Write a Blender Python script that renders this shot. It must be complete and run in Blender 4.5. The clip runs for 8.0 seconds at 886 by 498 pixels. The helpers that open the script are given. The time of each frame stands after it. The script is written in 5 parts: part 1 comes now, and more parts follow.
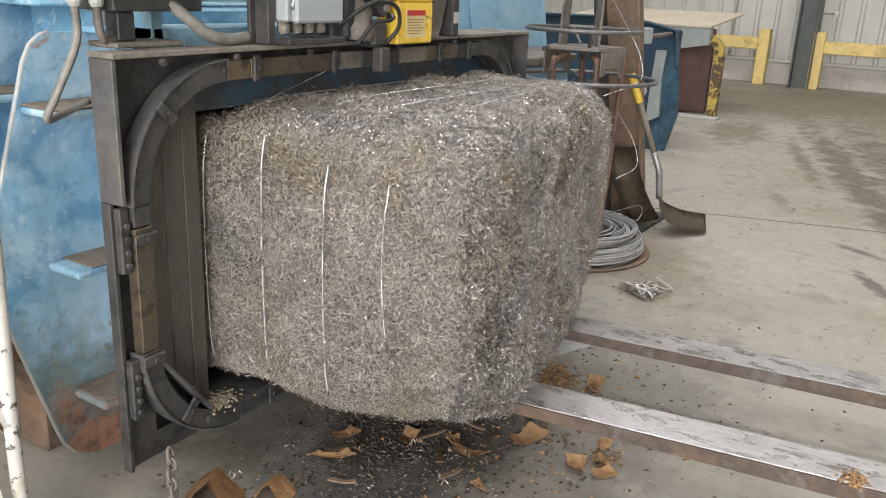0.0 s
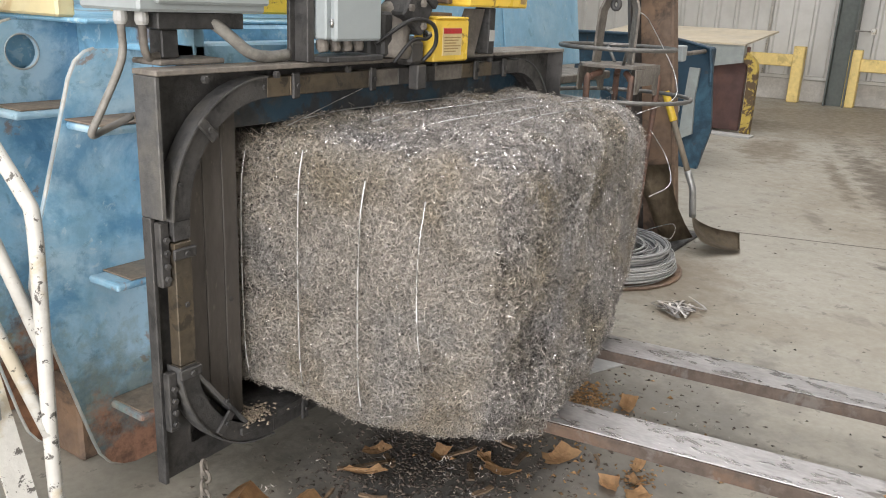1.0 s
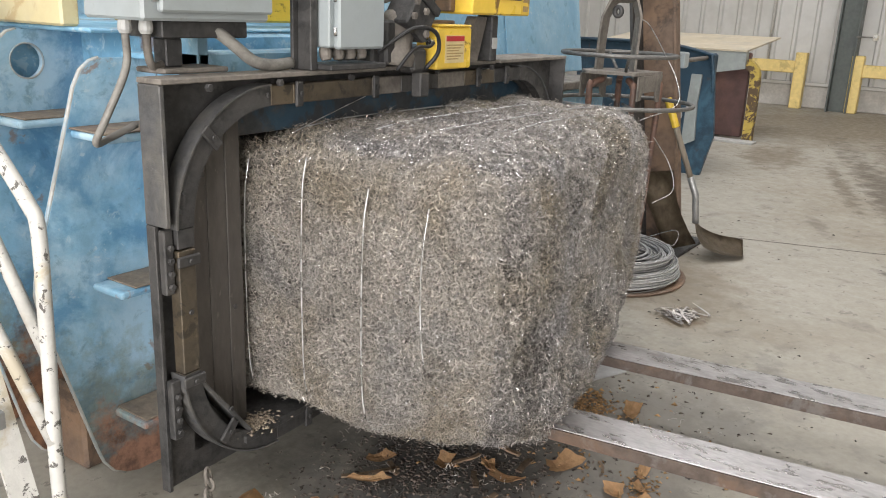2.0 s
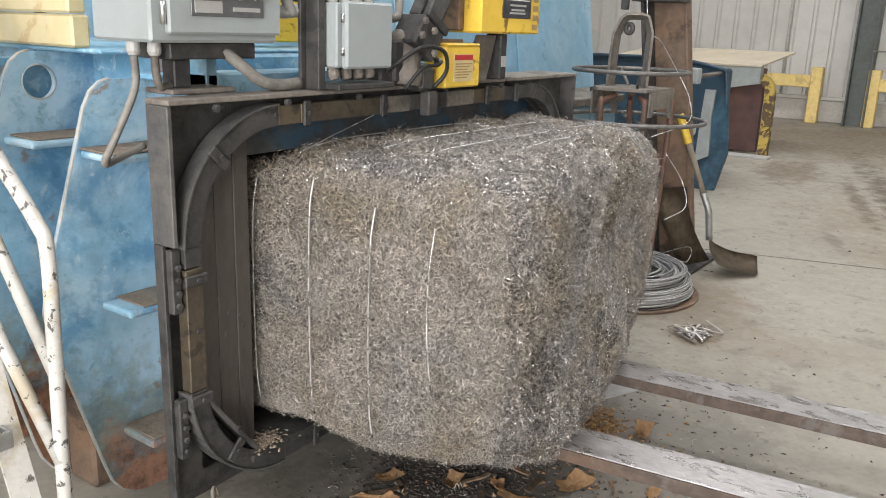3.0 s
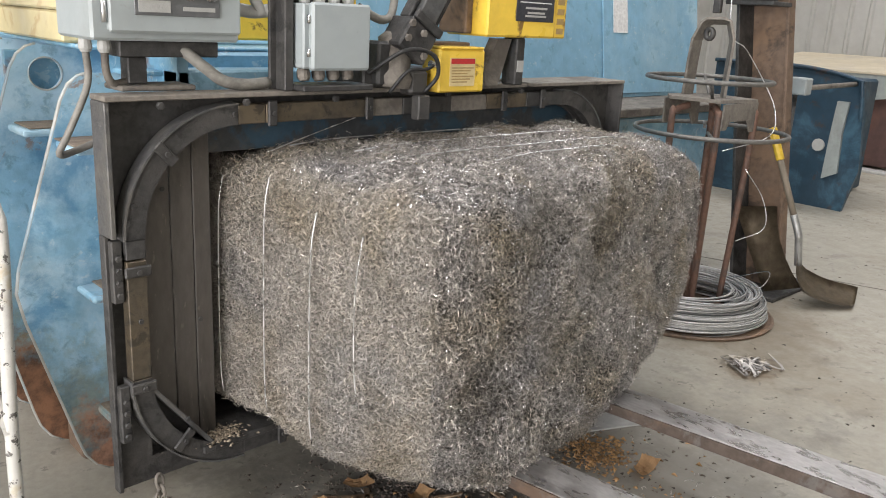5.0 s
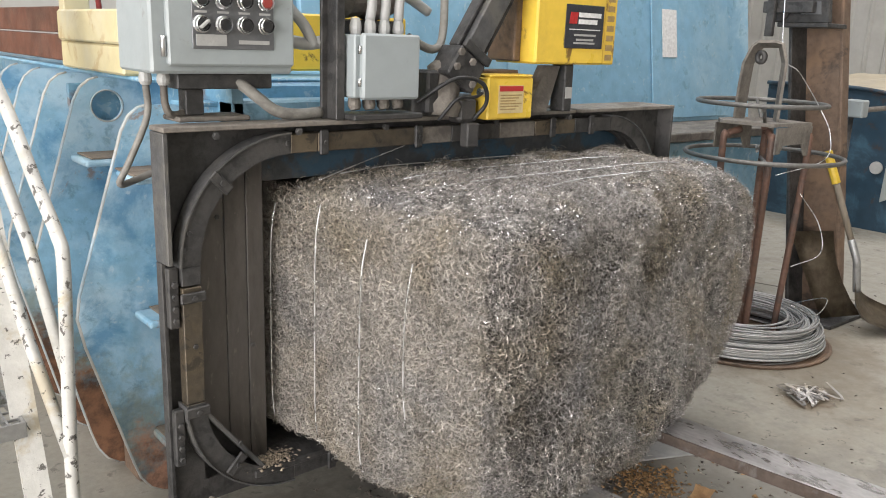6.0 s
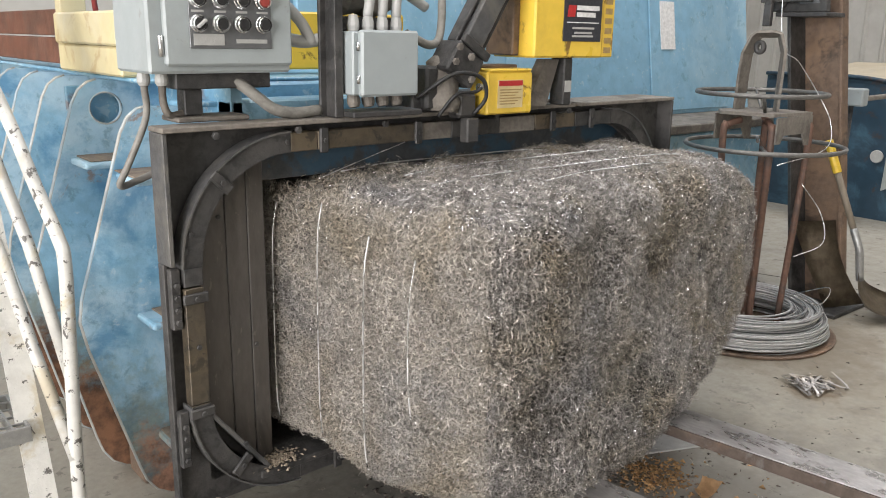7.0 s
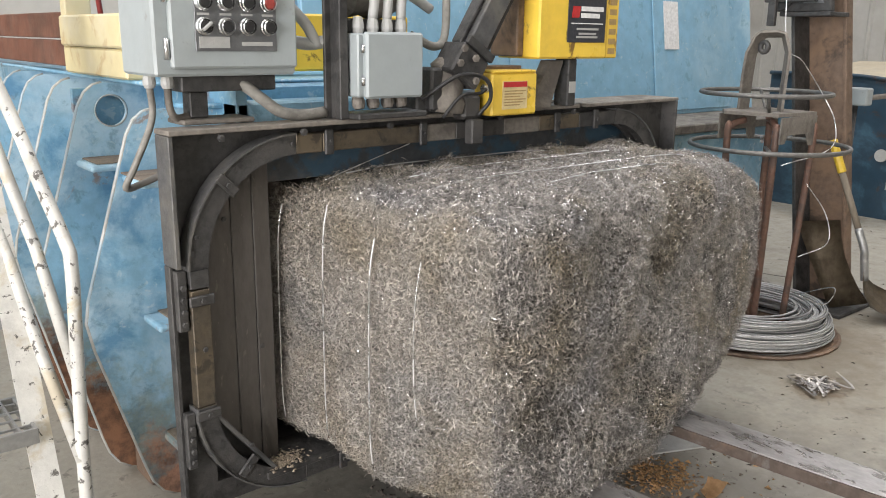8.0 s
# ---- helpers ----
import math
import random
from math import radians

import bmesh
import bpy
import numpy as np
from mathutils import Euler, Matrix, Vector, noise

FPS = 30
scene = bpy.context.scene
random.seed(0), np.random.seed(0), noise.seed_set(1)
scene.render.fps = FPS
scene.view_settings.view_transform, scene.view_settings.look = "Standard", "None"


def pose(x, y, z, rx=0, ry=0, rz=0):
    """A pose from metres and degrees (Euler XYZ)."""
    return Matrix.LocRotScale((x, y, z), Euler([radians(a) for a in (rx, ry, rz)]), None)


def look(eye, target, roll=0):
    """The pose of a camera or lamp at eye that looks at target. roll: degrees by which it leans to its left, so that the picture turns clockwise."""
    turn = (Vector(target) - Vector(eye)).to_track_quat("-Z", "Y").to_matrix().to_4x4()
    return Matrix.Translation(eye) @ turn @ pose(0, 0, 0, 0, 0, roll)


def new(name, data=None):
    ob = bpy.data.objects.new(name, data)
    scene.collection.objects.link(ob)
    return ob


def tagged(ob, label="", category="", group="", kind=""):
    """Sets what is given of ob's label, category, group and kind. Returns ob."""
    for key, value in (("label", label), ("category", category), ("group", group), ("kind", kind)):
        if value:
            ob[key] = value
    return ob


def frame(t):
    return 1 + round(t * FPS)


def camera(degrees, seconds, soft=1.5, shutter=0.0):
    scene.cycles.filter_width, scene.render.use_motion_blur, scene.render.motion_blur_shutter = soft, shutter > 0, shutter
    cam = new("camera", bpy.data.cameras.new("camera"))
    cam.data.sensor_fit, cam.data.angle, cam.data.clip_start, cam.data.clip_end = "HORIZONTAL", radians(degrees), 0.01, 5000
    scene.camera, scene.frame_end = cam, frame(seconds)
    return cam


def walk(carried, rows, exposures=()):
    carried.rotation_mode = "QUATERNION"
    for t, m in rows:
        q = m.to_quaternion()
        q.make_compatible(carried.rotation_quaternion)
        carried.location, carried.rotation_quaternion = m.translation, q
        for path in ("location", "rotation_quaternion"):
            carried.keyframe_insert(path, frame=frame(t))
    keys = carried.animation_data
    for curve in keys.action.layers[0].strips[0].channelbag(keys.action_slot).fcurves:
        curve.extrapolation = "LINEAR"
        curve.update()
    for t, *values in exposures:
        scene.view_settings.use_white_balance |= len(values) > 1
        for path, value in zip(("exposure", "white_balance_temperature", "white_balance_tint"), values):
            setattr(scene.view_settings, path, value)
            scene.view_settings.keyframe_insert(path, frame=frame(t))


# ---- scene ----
cam = camera(56.6, 8.0, soft=1.0)

PATH = [
    (0, (-1.073, -1.537, 1.304), (0.545, -0.531, 0.696), 2.5),
    (0.5, (-1.085, -1.528, 1.309), (0.518, -0.488, 0.719), 2.5),
    (1, (-1.083, -1.523, 1.309), (0.505, -0.454, 0.733), 2.6),
    (1.5, (-1.086, -1.522, 1.309), (0.502, -0.447, 0.74), 2.5),
    (3, (-1.069, -1.536, 1.318), (0.505, -0.42, 0.792), 2.0),
    (3.5, (-0.93, -1.71, 1.336), (0.545, -0.471, 0.799), 2.3),
    (4, (-0.825, -1.826, 1.341), (0.547, -0.478, 0.792), 2.9),
    (4.2, (-0.797, -1.832, 1.333), (0.577, -0.483, 0.791), 2.7),
    (5.3, (-0.672, -1.864, 1.361), (0.619, -0.435, 0.82), 3.1),
    (5.5, (-0.677, -1.866, 1.363), (0.591, -0.406, 0.853), 2.7),
    (6, (-0.693, -1.859, 1.358), (0.554, -0.375, 0.864), 2.1),
    (6.5, (-0.691, -1.86, 1.35), (0.552, -0.374, 0.853), 1.4),
    (7, (-0.692, -1.853, 1.353), (0.552, -0.369, 0.853), 1.0),
    (7.5, (-0.696, -1.855, 1.357), (0.546, -0.369, 0.858), 0.8),
    (8, (-0.697, -1.851, 1.357), (0.541, -0.362, 0.857), 0.8),
]
walk(cam, [(t, look(eye, target, roll)) for t, eye, target, roll in PATH])


# ---- world, sun, large lights ----
world = bpy.data.worlds.new("world")
scene.world = world
world.use_nodes = True
wn = world.node_tree.nodes
sky = wn.new("ShaderNodeTexSky")
sky.sky_type, sky.sun_disc = "NISHITA", False
sky.sun_elevation, sky.sun_rotation = radians(40), radians(200)
world.node_tree.links.new(sky.outputs[0], wn["Background"].inputs[0])
wn["Background"].inputs[1].default_value = 0.1


def area_lamp(name, x, y, z, sx, sy, watts, rx=0, ry=0, rz=0, color=(1, 0.965, 0.965)):
    d = bpy.data.lights.new(name, "AREA")
    d.shape, d.size, d.size_y, d.energy, d.color = "RECTANGLE", sx, sy, watts, color
    ob = new(name, d)
    ob.matrix_basis = pose(x, y, z, rx, ry, rz)
    return ob


HX0, HX1, HY0, HY1, HZ = -9.0, 13.75, -11.0, 9.0, 6.5
# Lamp added in an assumed, unseen doorway to brighten the left-facing sides.
area_lamp("unseen_door_fill", HX0 + 0.1, -4.4, 2.4, 6.0, 4.4, 1400, 90, 0, -90)
# Overhead fill lamps, added in unseen ceiling openings to even out the hall.
for sx in (-3.0, 2.5, 8.0):
    area_lamp("unseen_overhead_fill", sx, 1.0, HZ - 0.02, 1.6, 8.0, 320)


# ---- materials ----
def mix_colour(nt, fac, a, b, mode="MIX"):
    n = nt.nodes.new("ShaderNodeMix")
    n.data_type, n.blend_type = "RGBA", mode
    for sock, v in ((n.inputs[0], fac), (n.inputs[6], a), (n.inputs[7], b)):
        if hasattr(v, "is_linked"):
            nt.links.new(v, sock)
        else:
            sock.default_value = (*v, 1) if isinstance(v, tuple) else v
    return n.outputs[2]


def noise_mask(nt, vec, scale, lo, hi, detail=5.0, rough=0.6, dist=0.0):
    n = nt.nodes.new("ShaderNodeTexNoise")
    n.inputs["Scale"].default_value, n.inputs["Detail"].default_value = scale, detail
    n.inputs["Roughness"].default_value, n.inputs["Distortion"].default_value = rough, dist
    nt.links.new(vec, n.inputs["Vector"])
    r = nt.nodes.new("ShaderNodeMapRange")
    r.inputs[1].default_value, r.inputs[2].default_value = 0.5 + (lo - 0.5) * 0.55, 0.5 + (hi - 0.5) * 0.55
    nt.links.new(n.outputs[0], r.inputs[0])
    return r.outputs[0]


def surface(name, base, rough=0.6, metal=0.0, grain=0.12, grain_scale=60.0, layers=(), bump=0.2, bump_scale=90.0,
            stretch=(1, 1, 1), per_object=0.0, per_island=0.0, spec=0.5, rough_var=0.12, shift=(0, 0, 0)):
    """layers: (colour, noise scale, from, to, strength, detail)."""
    m = bpy.data.materials.new(name)
    m.use_nodes = True
    nt = m.node_tree
    bsdf = nt.nodes["Principled BSDF"]
    tc = nt.nodes.new("ShaderNodeTexCoord")
    mp = nt.nodes.new("ShaderNodeMapping")
    mp.inputs["Scale"].default_value = stretch
    mp.inputs["Location"].default_value = shift
    nt.links.new(tc.outputs["Object"], mp.inputs[0])
    vec = mp.outputs[0]
    fine = noise_mask(nt, vec, grain_scale, 0.25, 0.75)
    dark = tuple(c * (1 - grain) for c in base)
    light = tuple(min(1, c * (1 + grain)) for c in base)
    col = mix_colour(nt, fine, dark, light)
    for c, sc, lo, hi, amount, det in layers:
        k = noise_mask(nt, vec, sc, lo, hi, det, 0.65, 0.4)
        mul = nt.nodes.new("ShaderNodeMath")
        mul.operation, mul.inputs[1].default_value = "MULTIPLY", amount
        nt.links.new(k, mul.inputs[0])
        col = mix_colour(nt, mul.outputs[0], col, c)
    if per_object or per_island:
        if per_object:
            src = nt.nodes.new("ShaderNodeObjectInfo").outputs["Random"]
        else:
            src = nt.nodes.new("ShaderNodeNewGeometry").outputs["Random Per Island"]
        amount = per_object or per_island
        r = nt.nodes.new("ShaderNodeMapRange")
        r.inputs[3].default_value, r.inputs[4].default_value = 1 - amount, 1 + amount
        nt.links.new(src, r.inputs[0])
        v = nt.nodes.new("ShaderNodeVectorMath")
        v.operation = "SCALE"
        nt.links.new(col, v.inputs[0])
        nt.links.new(r.outputs[0], v.inputs["Scale"])
        col = v.outputs[0]
    nt.links.new(col, bsdf.inputs["Base Color"])
    rv = nt.nodes.new("ShaderNodeMapRange")
    rv.inputs[3].default_value, rv.inputs[4].default_value = max(0.03, rough - rough_var), min(1, rough + rough_var)
    nt.links.new(noise_mask(nt, vec, grain_scale * 0.3, 0.3, 0.7), rv.inputs[0])
    nt.links.new(rv.outputs[0], bsdf.inputs["Roughness"])
    bsdf.inputs["Metallic"].default_value = metal
    bsdf.inputs["Specular IOR Level"].default_value = spec
    if bump:
        b = nt.nodes.new("ShaderNodeBump")
        b.inputs["Strength"].default_value, b.inputs["Distance"].default_value = bump, 0.004
        nt.links.new(noise_mask(nt, vec, bump_scale, 0.2, 0.8), b.inputs["Height"])
        nt.links.new(b.outputs[0], bsdf.inputs["Normal"])
    return m


RUST = (0.16, 0.07, 0.035)
M_CONC = surface("concrete_floor", (0.335, 0.315, 0.265), 0.62, 0, 0.06, 40,
                 [((0.24, 0.205, 0.15), 0.55, 0.5, 0.75, 0.55, 6), ((0.39, 0.37, 0.32), 1.7, 0.55, 0.8, 0.5, 6), ((0.17, 0.155, 0.13), 4.0, 0.62, 0.8, 0.5, 8),
                  ((0.10, 0.09, 0.08), 14.0, 0.68, 0.76, 0.5, 8)], 0.12, 30)


def stain(mat, colour, x, y, sx, sy, turn, amount, rough=None, wobble=3.0, detail_scale=5.0):
    """Lays a stain with a ragged outline round a place into a material."""
    nt = mat.node_tree
    bsdf = nt.nodes["Principled BSDF"]
    was = bsdf.inputs["Base Color"].links[0].from_socket
    tc = nt.nodes.new("ShaderNodeTexCoord")
    mp = nt.nodes.new("ShaderNodeMapping")
    mp.vector_type = "TEXTURE"
    mp.inputs["Location"].default_value = (x, y, 0)
    mp.inputs["Rotation"].default_value = (0, 0, radians(turn))
    mp.inputs["Scale"].default_value = (sx, sy, 1)
    nt.links.new(tc.outputs["Object"], mp.inputs[0])
    ln = nt.nodes.new("ShaderNodeVectorMath")
    ln.operation = "LENGTH"
    nt.links.new(mp.outputs[0], ln.inputs[0])
    edge = noise_mask(nt, tc.outputs["Object"], detail_scale, 0.0, 1.0, 8, 0.65)
    add = nt.nodes.new("ShaderNodeMath")
    add.operation, add.inputs[1].default_value = "MULTIPLY_ADD", wobble
    nt.links.new(edge, add.inputs[0])
    nt.links.new(ln.outputs["Value"], add.inputs[2])
    r = nt.nodes.new("ShaderNodeMapRange")
    r.inputs[1].default_value, r.inputs[2].default_value = 0.5 + wobble * 0.5, 1.25 + wobble * 0.5
    r.inputs[3].default_value, r.inputs[4].default_value = amount, 0.0
    nt.links.new(add.outputs[0], r.inputs[0])
    nt.links.new(mix_colour(nt, r.outputs[0], was, colour), bsdf.inputs["Base Color"])


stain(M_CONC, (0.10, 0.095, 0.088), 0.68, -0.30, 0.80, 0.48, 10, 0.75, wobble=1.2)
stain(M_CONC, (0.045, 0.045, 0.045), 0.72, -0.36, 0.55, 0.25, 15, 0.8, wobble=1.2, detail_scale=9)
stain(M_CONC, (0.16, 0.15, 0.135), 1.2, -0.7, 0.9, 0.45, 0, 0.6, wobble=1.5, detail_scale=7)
stain(M_CONC, (0.20, 0.165, 0.115), 11.6, -0.6, 2.0, 5.0, 30, 0.8, wobble=1.6, detail_scale=1.6)
stain(M_CONC, (0.215, 0.18, 0.13), 8.6, -1.6, 3.6, 1.0, 18, 0.75, wobble=2.4, detail_scale=2.6)
stain(M_CONC, (0.115, 0.095, 0.07), 6.2, -0.85, 3.0, 0.16, 16, 0.85, wobble=2.2, detail_scale=4.5)
stain(M_CONC, (0.15, 0.125, 0.09), 6.6, -0.40, 1.1, 0.07, 15.5, 0.8, wobble=2.6, detail_scale=7)
stain(M_CONC, (0.13, 0.105, 0.08), 6.2, -1.25, 3.2, 0.22, 15, 0.8, wobble=2.4, detail_scale=5)
stain(M_CONC, (0.25, 0.16, 0.10), 6.3, -1.5, 1.6, 0.16, 15, 0.6, wobble=2.2, detail_scale=3)
stain(M_CONC, (0.17, 0.15, 0.12), 4.82, -0.57, 0.30, 0.05, 20, 0.7, wobble=1.8, detail_scale=9)
stain(M_CONC, (0.10, 0.09, 0.075), 3.85, -1.19, 0.16, 0.04, 60, 0.8, wobble=1.8, detail_scale=14)
stain(M_CONC, (0.10, 0.09, 0.075), 3.25, -1.33, 0.22, 0.05, 30, 0.85, wobble=1.8, detail_scale=14)
stain(M_CONC, (0.17, 0.14, 0.10), 7.7, 0.42, 0.8, 0.3, 10, 0.8, wobble=2.0, detail_scale=4)
stain(M_CONC, (0.16, 0.115, 0.07), 2.47, -0.46, 0.14, 0.10, 0, 0.85, wobble=1.4, detail_scale=16)
stain(M_CONC, (0.20, 0.165, 0.12), 2.95, -0.1, 0.55, 0.5, 0, 0.6, wobble=1.4)
M_WALL = surface("painted_wall_sheet", (0.55, 0.545, 0.515), 0.5, 0, 0.03, 8, [((0.43, 0.42, 0.385), 1.2, 0.5, 0.8, 0.5, 6)], 0.05, 20)
M_BLOCK = surface("concrete_base", (0.48, 0.46, 0.42), 0.8, 0, 0.1, 30, [((0.3, 0.28, 0.25), 2, 0.5, 0.75, 0.5, 5)], 0.3, 40)
M_CEIL = surface("ceiling_sheet", (0.62, 0.62, 0.6), 0.6, 0, 0.04, 6)
M_GREEN = surface("column_paint", (0.10, 0.115, 0.105), 0.5, 0, 0.1, 20, [((0.05, 0.05, 0.05), 2, 0.5, 0.8, 0.5, 4)])
M_YRAIL = surface("rail_yellow_paint", (0.74, 0.57, 0.22), 0.5, 0, 0.08, 15, [((0.35, 0.26, 0.1), 5, 0.6, 0.8, 0.6, 6)], 0.1, 40)
M_BLUE = surface("worn_blue_paint", (0.18, 0.37, 0.52), 0.42, 0, 0.10, 25,
                 [((0.36, 0.56, 0.66), 2.2, 0.40, 0.70, 0.85, 8), ((0.10, 0.27, 0.42), 3.1, 0.52, 0.72, 0.6, 7), ((0.06, 0.15, 0.20), 13, 0.62, 0.76, 0.4, 9),
                  ((0.48, 0.60, 0.64), 24, 0.64, 0.74, 0.6, 8), (RUST, 2.6, 0.68, 0.76, 0.7, 8)], 0.12, 40)
M_SHELFDUST = surface("brown_dust", (0.22, 0.175, 0.13), 0.9, 0, 0.15, 60, [((0.13, 0.10, 0.08), 9, 0.45, 0.7, 0.6, 6)])


def low_rust(mat, colour, z0, z1, amount, scale):
    """Rust that has crept up from the foot of a plate, with a ragged upper edge."""
    nt = mat.node_tree
    bsdf = nt.nodes["Principled BSDF"]
    was = bsdf.inputs["Base Color"].links[0].from_socket
    tc = nt.nodes.new("ShaderNodeTexCoord")
    xyz = nt.nodes.new("ShaderNodeSeparateXYZ")
    nt.links.new(tc.outputs["Object"], xyz.inputs[0])
    add = nt.nodes.new("ShaderNodeMath")
    add.operation, add.inputs[1].default_value = "MULTIPLY_ADD", 0.45
    nt.links.new(noise_mask(nt, tc.outputs["Object"], scale, 0, 1, 8, 0.7), add.inputs[0])
    nt.links.new(xyz.outputs[2], add.inputs[2])
    r = nt.nodes.new("ShaderNodeMapRange")
    r.inputs[1].default_value, r.inputs[2].default_value = z0 + 0.22, z1 + 0.22
    r.inputs[3].default_value, r.inputs[4].default_value = amount, 0.0
    nt.links.new(add.outputs[0], r.inputs[0])
    blotch = mix_colour(nt, noise_mask(nt, tc.outputs["Object"], 14, 0.35, 0.7, 8, 0.7), tuple(c * 1.25 for c in colour), tuple(c * 0.45 for c in colour))
    nt.links.new(mix_colour(nt, r.outputs[0], was, blotch), bsdf.inputs["Base Color"])


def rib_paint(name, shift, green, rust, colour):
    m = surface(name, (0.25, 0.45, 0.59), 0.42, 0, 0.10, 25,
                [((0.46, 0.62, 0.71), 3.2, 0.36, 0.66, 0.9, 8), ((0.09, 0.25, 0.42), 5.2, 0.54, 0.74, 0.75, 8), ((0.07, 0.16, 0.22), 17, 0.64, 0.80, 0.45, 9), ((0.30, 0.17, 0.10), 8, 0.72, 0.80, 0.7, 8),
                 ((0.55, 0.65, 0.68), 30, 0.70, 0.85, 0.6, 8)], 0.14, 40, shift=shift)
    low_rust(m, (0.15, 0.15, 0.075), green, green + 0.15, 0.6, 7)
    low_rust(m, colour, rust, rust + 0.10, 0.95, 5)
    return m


M_RIB = rib_paint("front_rib_paint", (0, 0, 0), 0.32, 0.19, (0.34, 0.18, 0.12))
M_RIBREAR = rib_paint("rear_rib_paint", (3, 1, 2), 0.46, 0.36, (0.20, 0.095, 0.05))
# Pale colour of the rubbed rib edges and of the hole's painted-in lit rim.
M_RIBPALE = surface("bared_edge_and_lit_rim", (0.43, 0.43, 0.40), 0.5, 0.1, 0.12, 40, [((0.26, 0.38, 0.46), 9, 0.45, 0.7, 0.7, 6)])
M_PALEBLUE = surface("pale_blue_paint", (0.23, 0.43, 0.58), 0.42, 0, 0.07, 14,
                     [((0.37, 0.55, 0.65), 1.6, 0.42, 0.72, 0.8, 7), ((0.18, 0.36, 0.52), 3.3, 0.55, 0.75, 0.6, 7), ((0.10, 0.22, 0.29), 12, 0.63, 0.78, 0.4, 8), ((0.5, 0.6, 0.64), 40, 0.70, 0.8, 0.5, 6)], 0.1, 30)
M_STEEL = surface("dark_dusty_steel", (0.055, 0.054, 0.053), 0.55, 0.3, 0.2, 50,
                  [((0.095, 0.09, 0.085), 5, 0.42, 0.72, 0.7, 6), ((0.02, 0.02, 0.02), 14, 0.55, 0.7, 0.6, 6)], 0.2, 90)
M_DUST = surface("dust_covered_steel", (0.20, 0.18, 0.155), 0.75, 0.1, 0.15, 60, [((0.09, 0.08, 0.07), 7, 0.5, 0.7, 0.7, 6)], 0.25, 120)
M_FLANGE = surface("grey_flange_steel", (0.095, 0.095, 0.095), 0.6, 0.3, 0.15, 50, [((0.17, 0.16, 0.14), 6, 0.45, 0.7, 0.6, 6)], 0.2, 90)
M_TRACK = surface("wire_track_steel", (0.10, 0.085, 0.065), 0.45, 0.5, 0.15, 60, [((0.17, 0.135, 0.09), 6, 0.4, 0.7, 0.8, 6), ((0.03, 0.03, 0.03), 20, 0.6, 0.72, 0.6, 6)], 0.15, 120)
M_PANEL = surface("chamber_plate", (0.105, 0.095, 0.086), 0.5, 0.3, 0.14, 40, [((0.125, 0.11, 0.095), 3, 0.45, 0.7, 0.6, 7), ((0.035, 0.033, 0.032), 7, 0.55, 0.75, 0.6, 7), ((0.2, 0.18, 0.15), 70, 0.74, 0.8, 0.6, 4)], 0.12, 80, stretch=(1, 1, 0.35))
M_PANELBLUE = surface("scraped_blue_plate", (0.055, 0.06, 0.065), 0.5, 0.3, 0.15, 40, [((0.035, 0.11, 0.18), 5, 0.50, 0.62, 0.55, 8), ((0.10, 0.095, 0.085), 9, 0.55, 0.7, 0.6, 6)], 0.15, 80)
M_FORK = surface("polished_fork_steel", (0.46, 0.45, 0.445), 0.34, 0.9, 0.10, 60, [((0.26, 0.245, 0.23), 3, 0.5, 0.8, 0.5, 7), ((0.12, 0.10, 0.085), 11, 0.70, 0.80, 0.7, 7)], 0.08, 60, stretch=(1.6, 0.6, 1), rough_var=0.1)
M_FORKSIDE = surface("rusty_fork_flank", (0.11, 0.085, 0.07), 0.6, 0.4, 0.2, 30, [((0.17, 0.11, 0.075), 6, 0.5, 0.7, 0.7, 7), ((0.22, 0.21, 0.20), 9, 0.6, 0.75, 0.5, 7)], 0.2, 60)
M_BROWN = surface("rusty_brown_steel", (0.16, 0.11, 0.078), 0.65, 0.15, 0.15, 30, [((0.25, 0.16, 0.10), 3, 0.45, 0.7, 0.8, 6), ((0.04, 0.035, 0.03), 6, 0.55, 0.72, 0.7, 6)], 0.2, 60)
M_GREYBOX = surface("grey_enclosure_paint", (0.33, 0.365, 0.37), 0.45, 0, 0.03, 20, [((0.27, 0.285, 0.275), 3, 0.48, 0.8, 0.5, 6), ((0.20, 0.18, 0.15), 26, 0.74, 0.86, 0.4, 7)], 0.05, 60)
M_PLATE = surface("button_plate", (0.16, 0.165, 0.17), 0.4, 0.4, 0.06, 40)
M_LIGHTLABEL = surface("pale_label", (0.40, 0.40, 0.385), 0.5, 0, 0.05, 40)
M_CHROME = surface("chrome_ring", (0.7, 0.7, 0.7), 0.22, 1.0, 0.05, 40, bump=0)
M_BLACK = surface("black_rubber", (0.02, 0.02, 0.02), 0.5, 0, 0.2, 40)
M_RED = surface("red_cap", (0.30, 0.05, 0.04), 0.4, 0, 0.1, 40)
M_YBOX = surface("yellow_cover_paint", (0.80, 0.55, 0.07), 0.38, 0, 0.05, 20, [((0.6, 0.40, 0.06), 5, 0.5, 0.75, 0.5, 6), ((0.16, 0.08, 0.03), 9, 0.66, 0.74, 0.9, 8)], 0.08, 40)
M_CREAM = surface("faded_yellow_beam", (0.60, 0.52, 0.30), 0.5, 0, 0.05, 20, [((0.62, 0.57, 0.42), 2, 0.4, 0.7, 0.8, 5), ((0.4, 0.25, 0.1), 9, 0.62, 0.75, 0.5, 6)], 0.1, 40)
M_SIGN = surface("sign_black", (0.035, 0.037, 0.045), 0.4)
M_SIGNRED = surface("sign_red", (0.45, 0.03, 0.03), 0.4)
M_SIGNWHITE = surface("sign_white", (0.75, 0.75, 0.74), 0.5)
M_PAPER = surface("label_paper", (0.62, 0.50, 0.26), 0.7, 0, 0.08, 40)
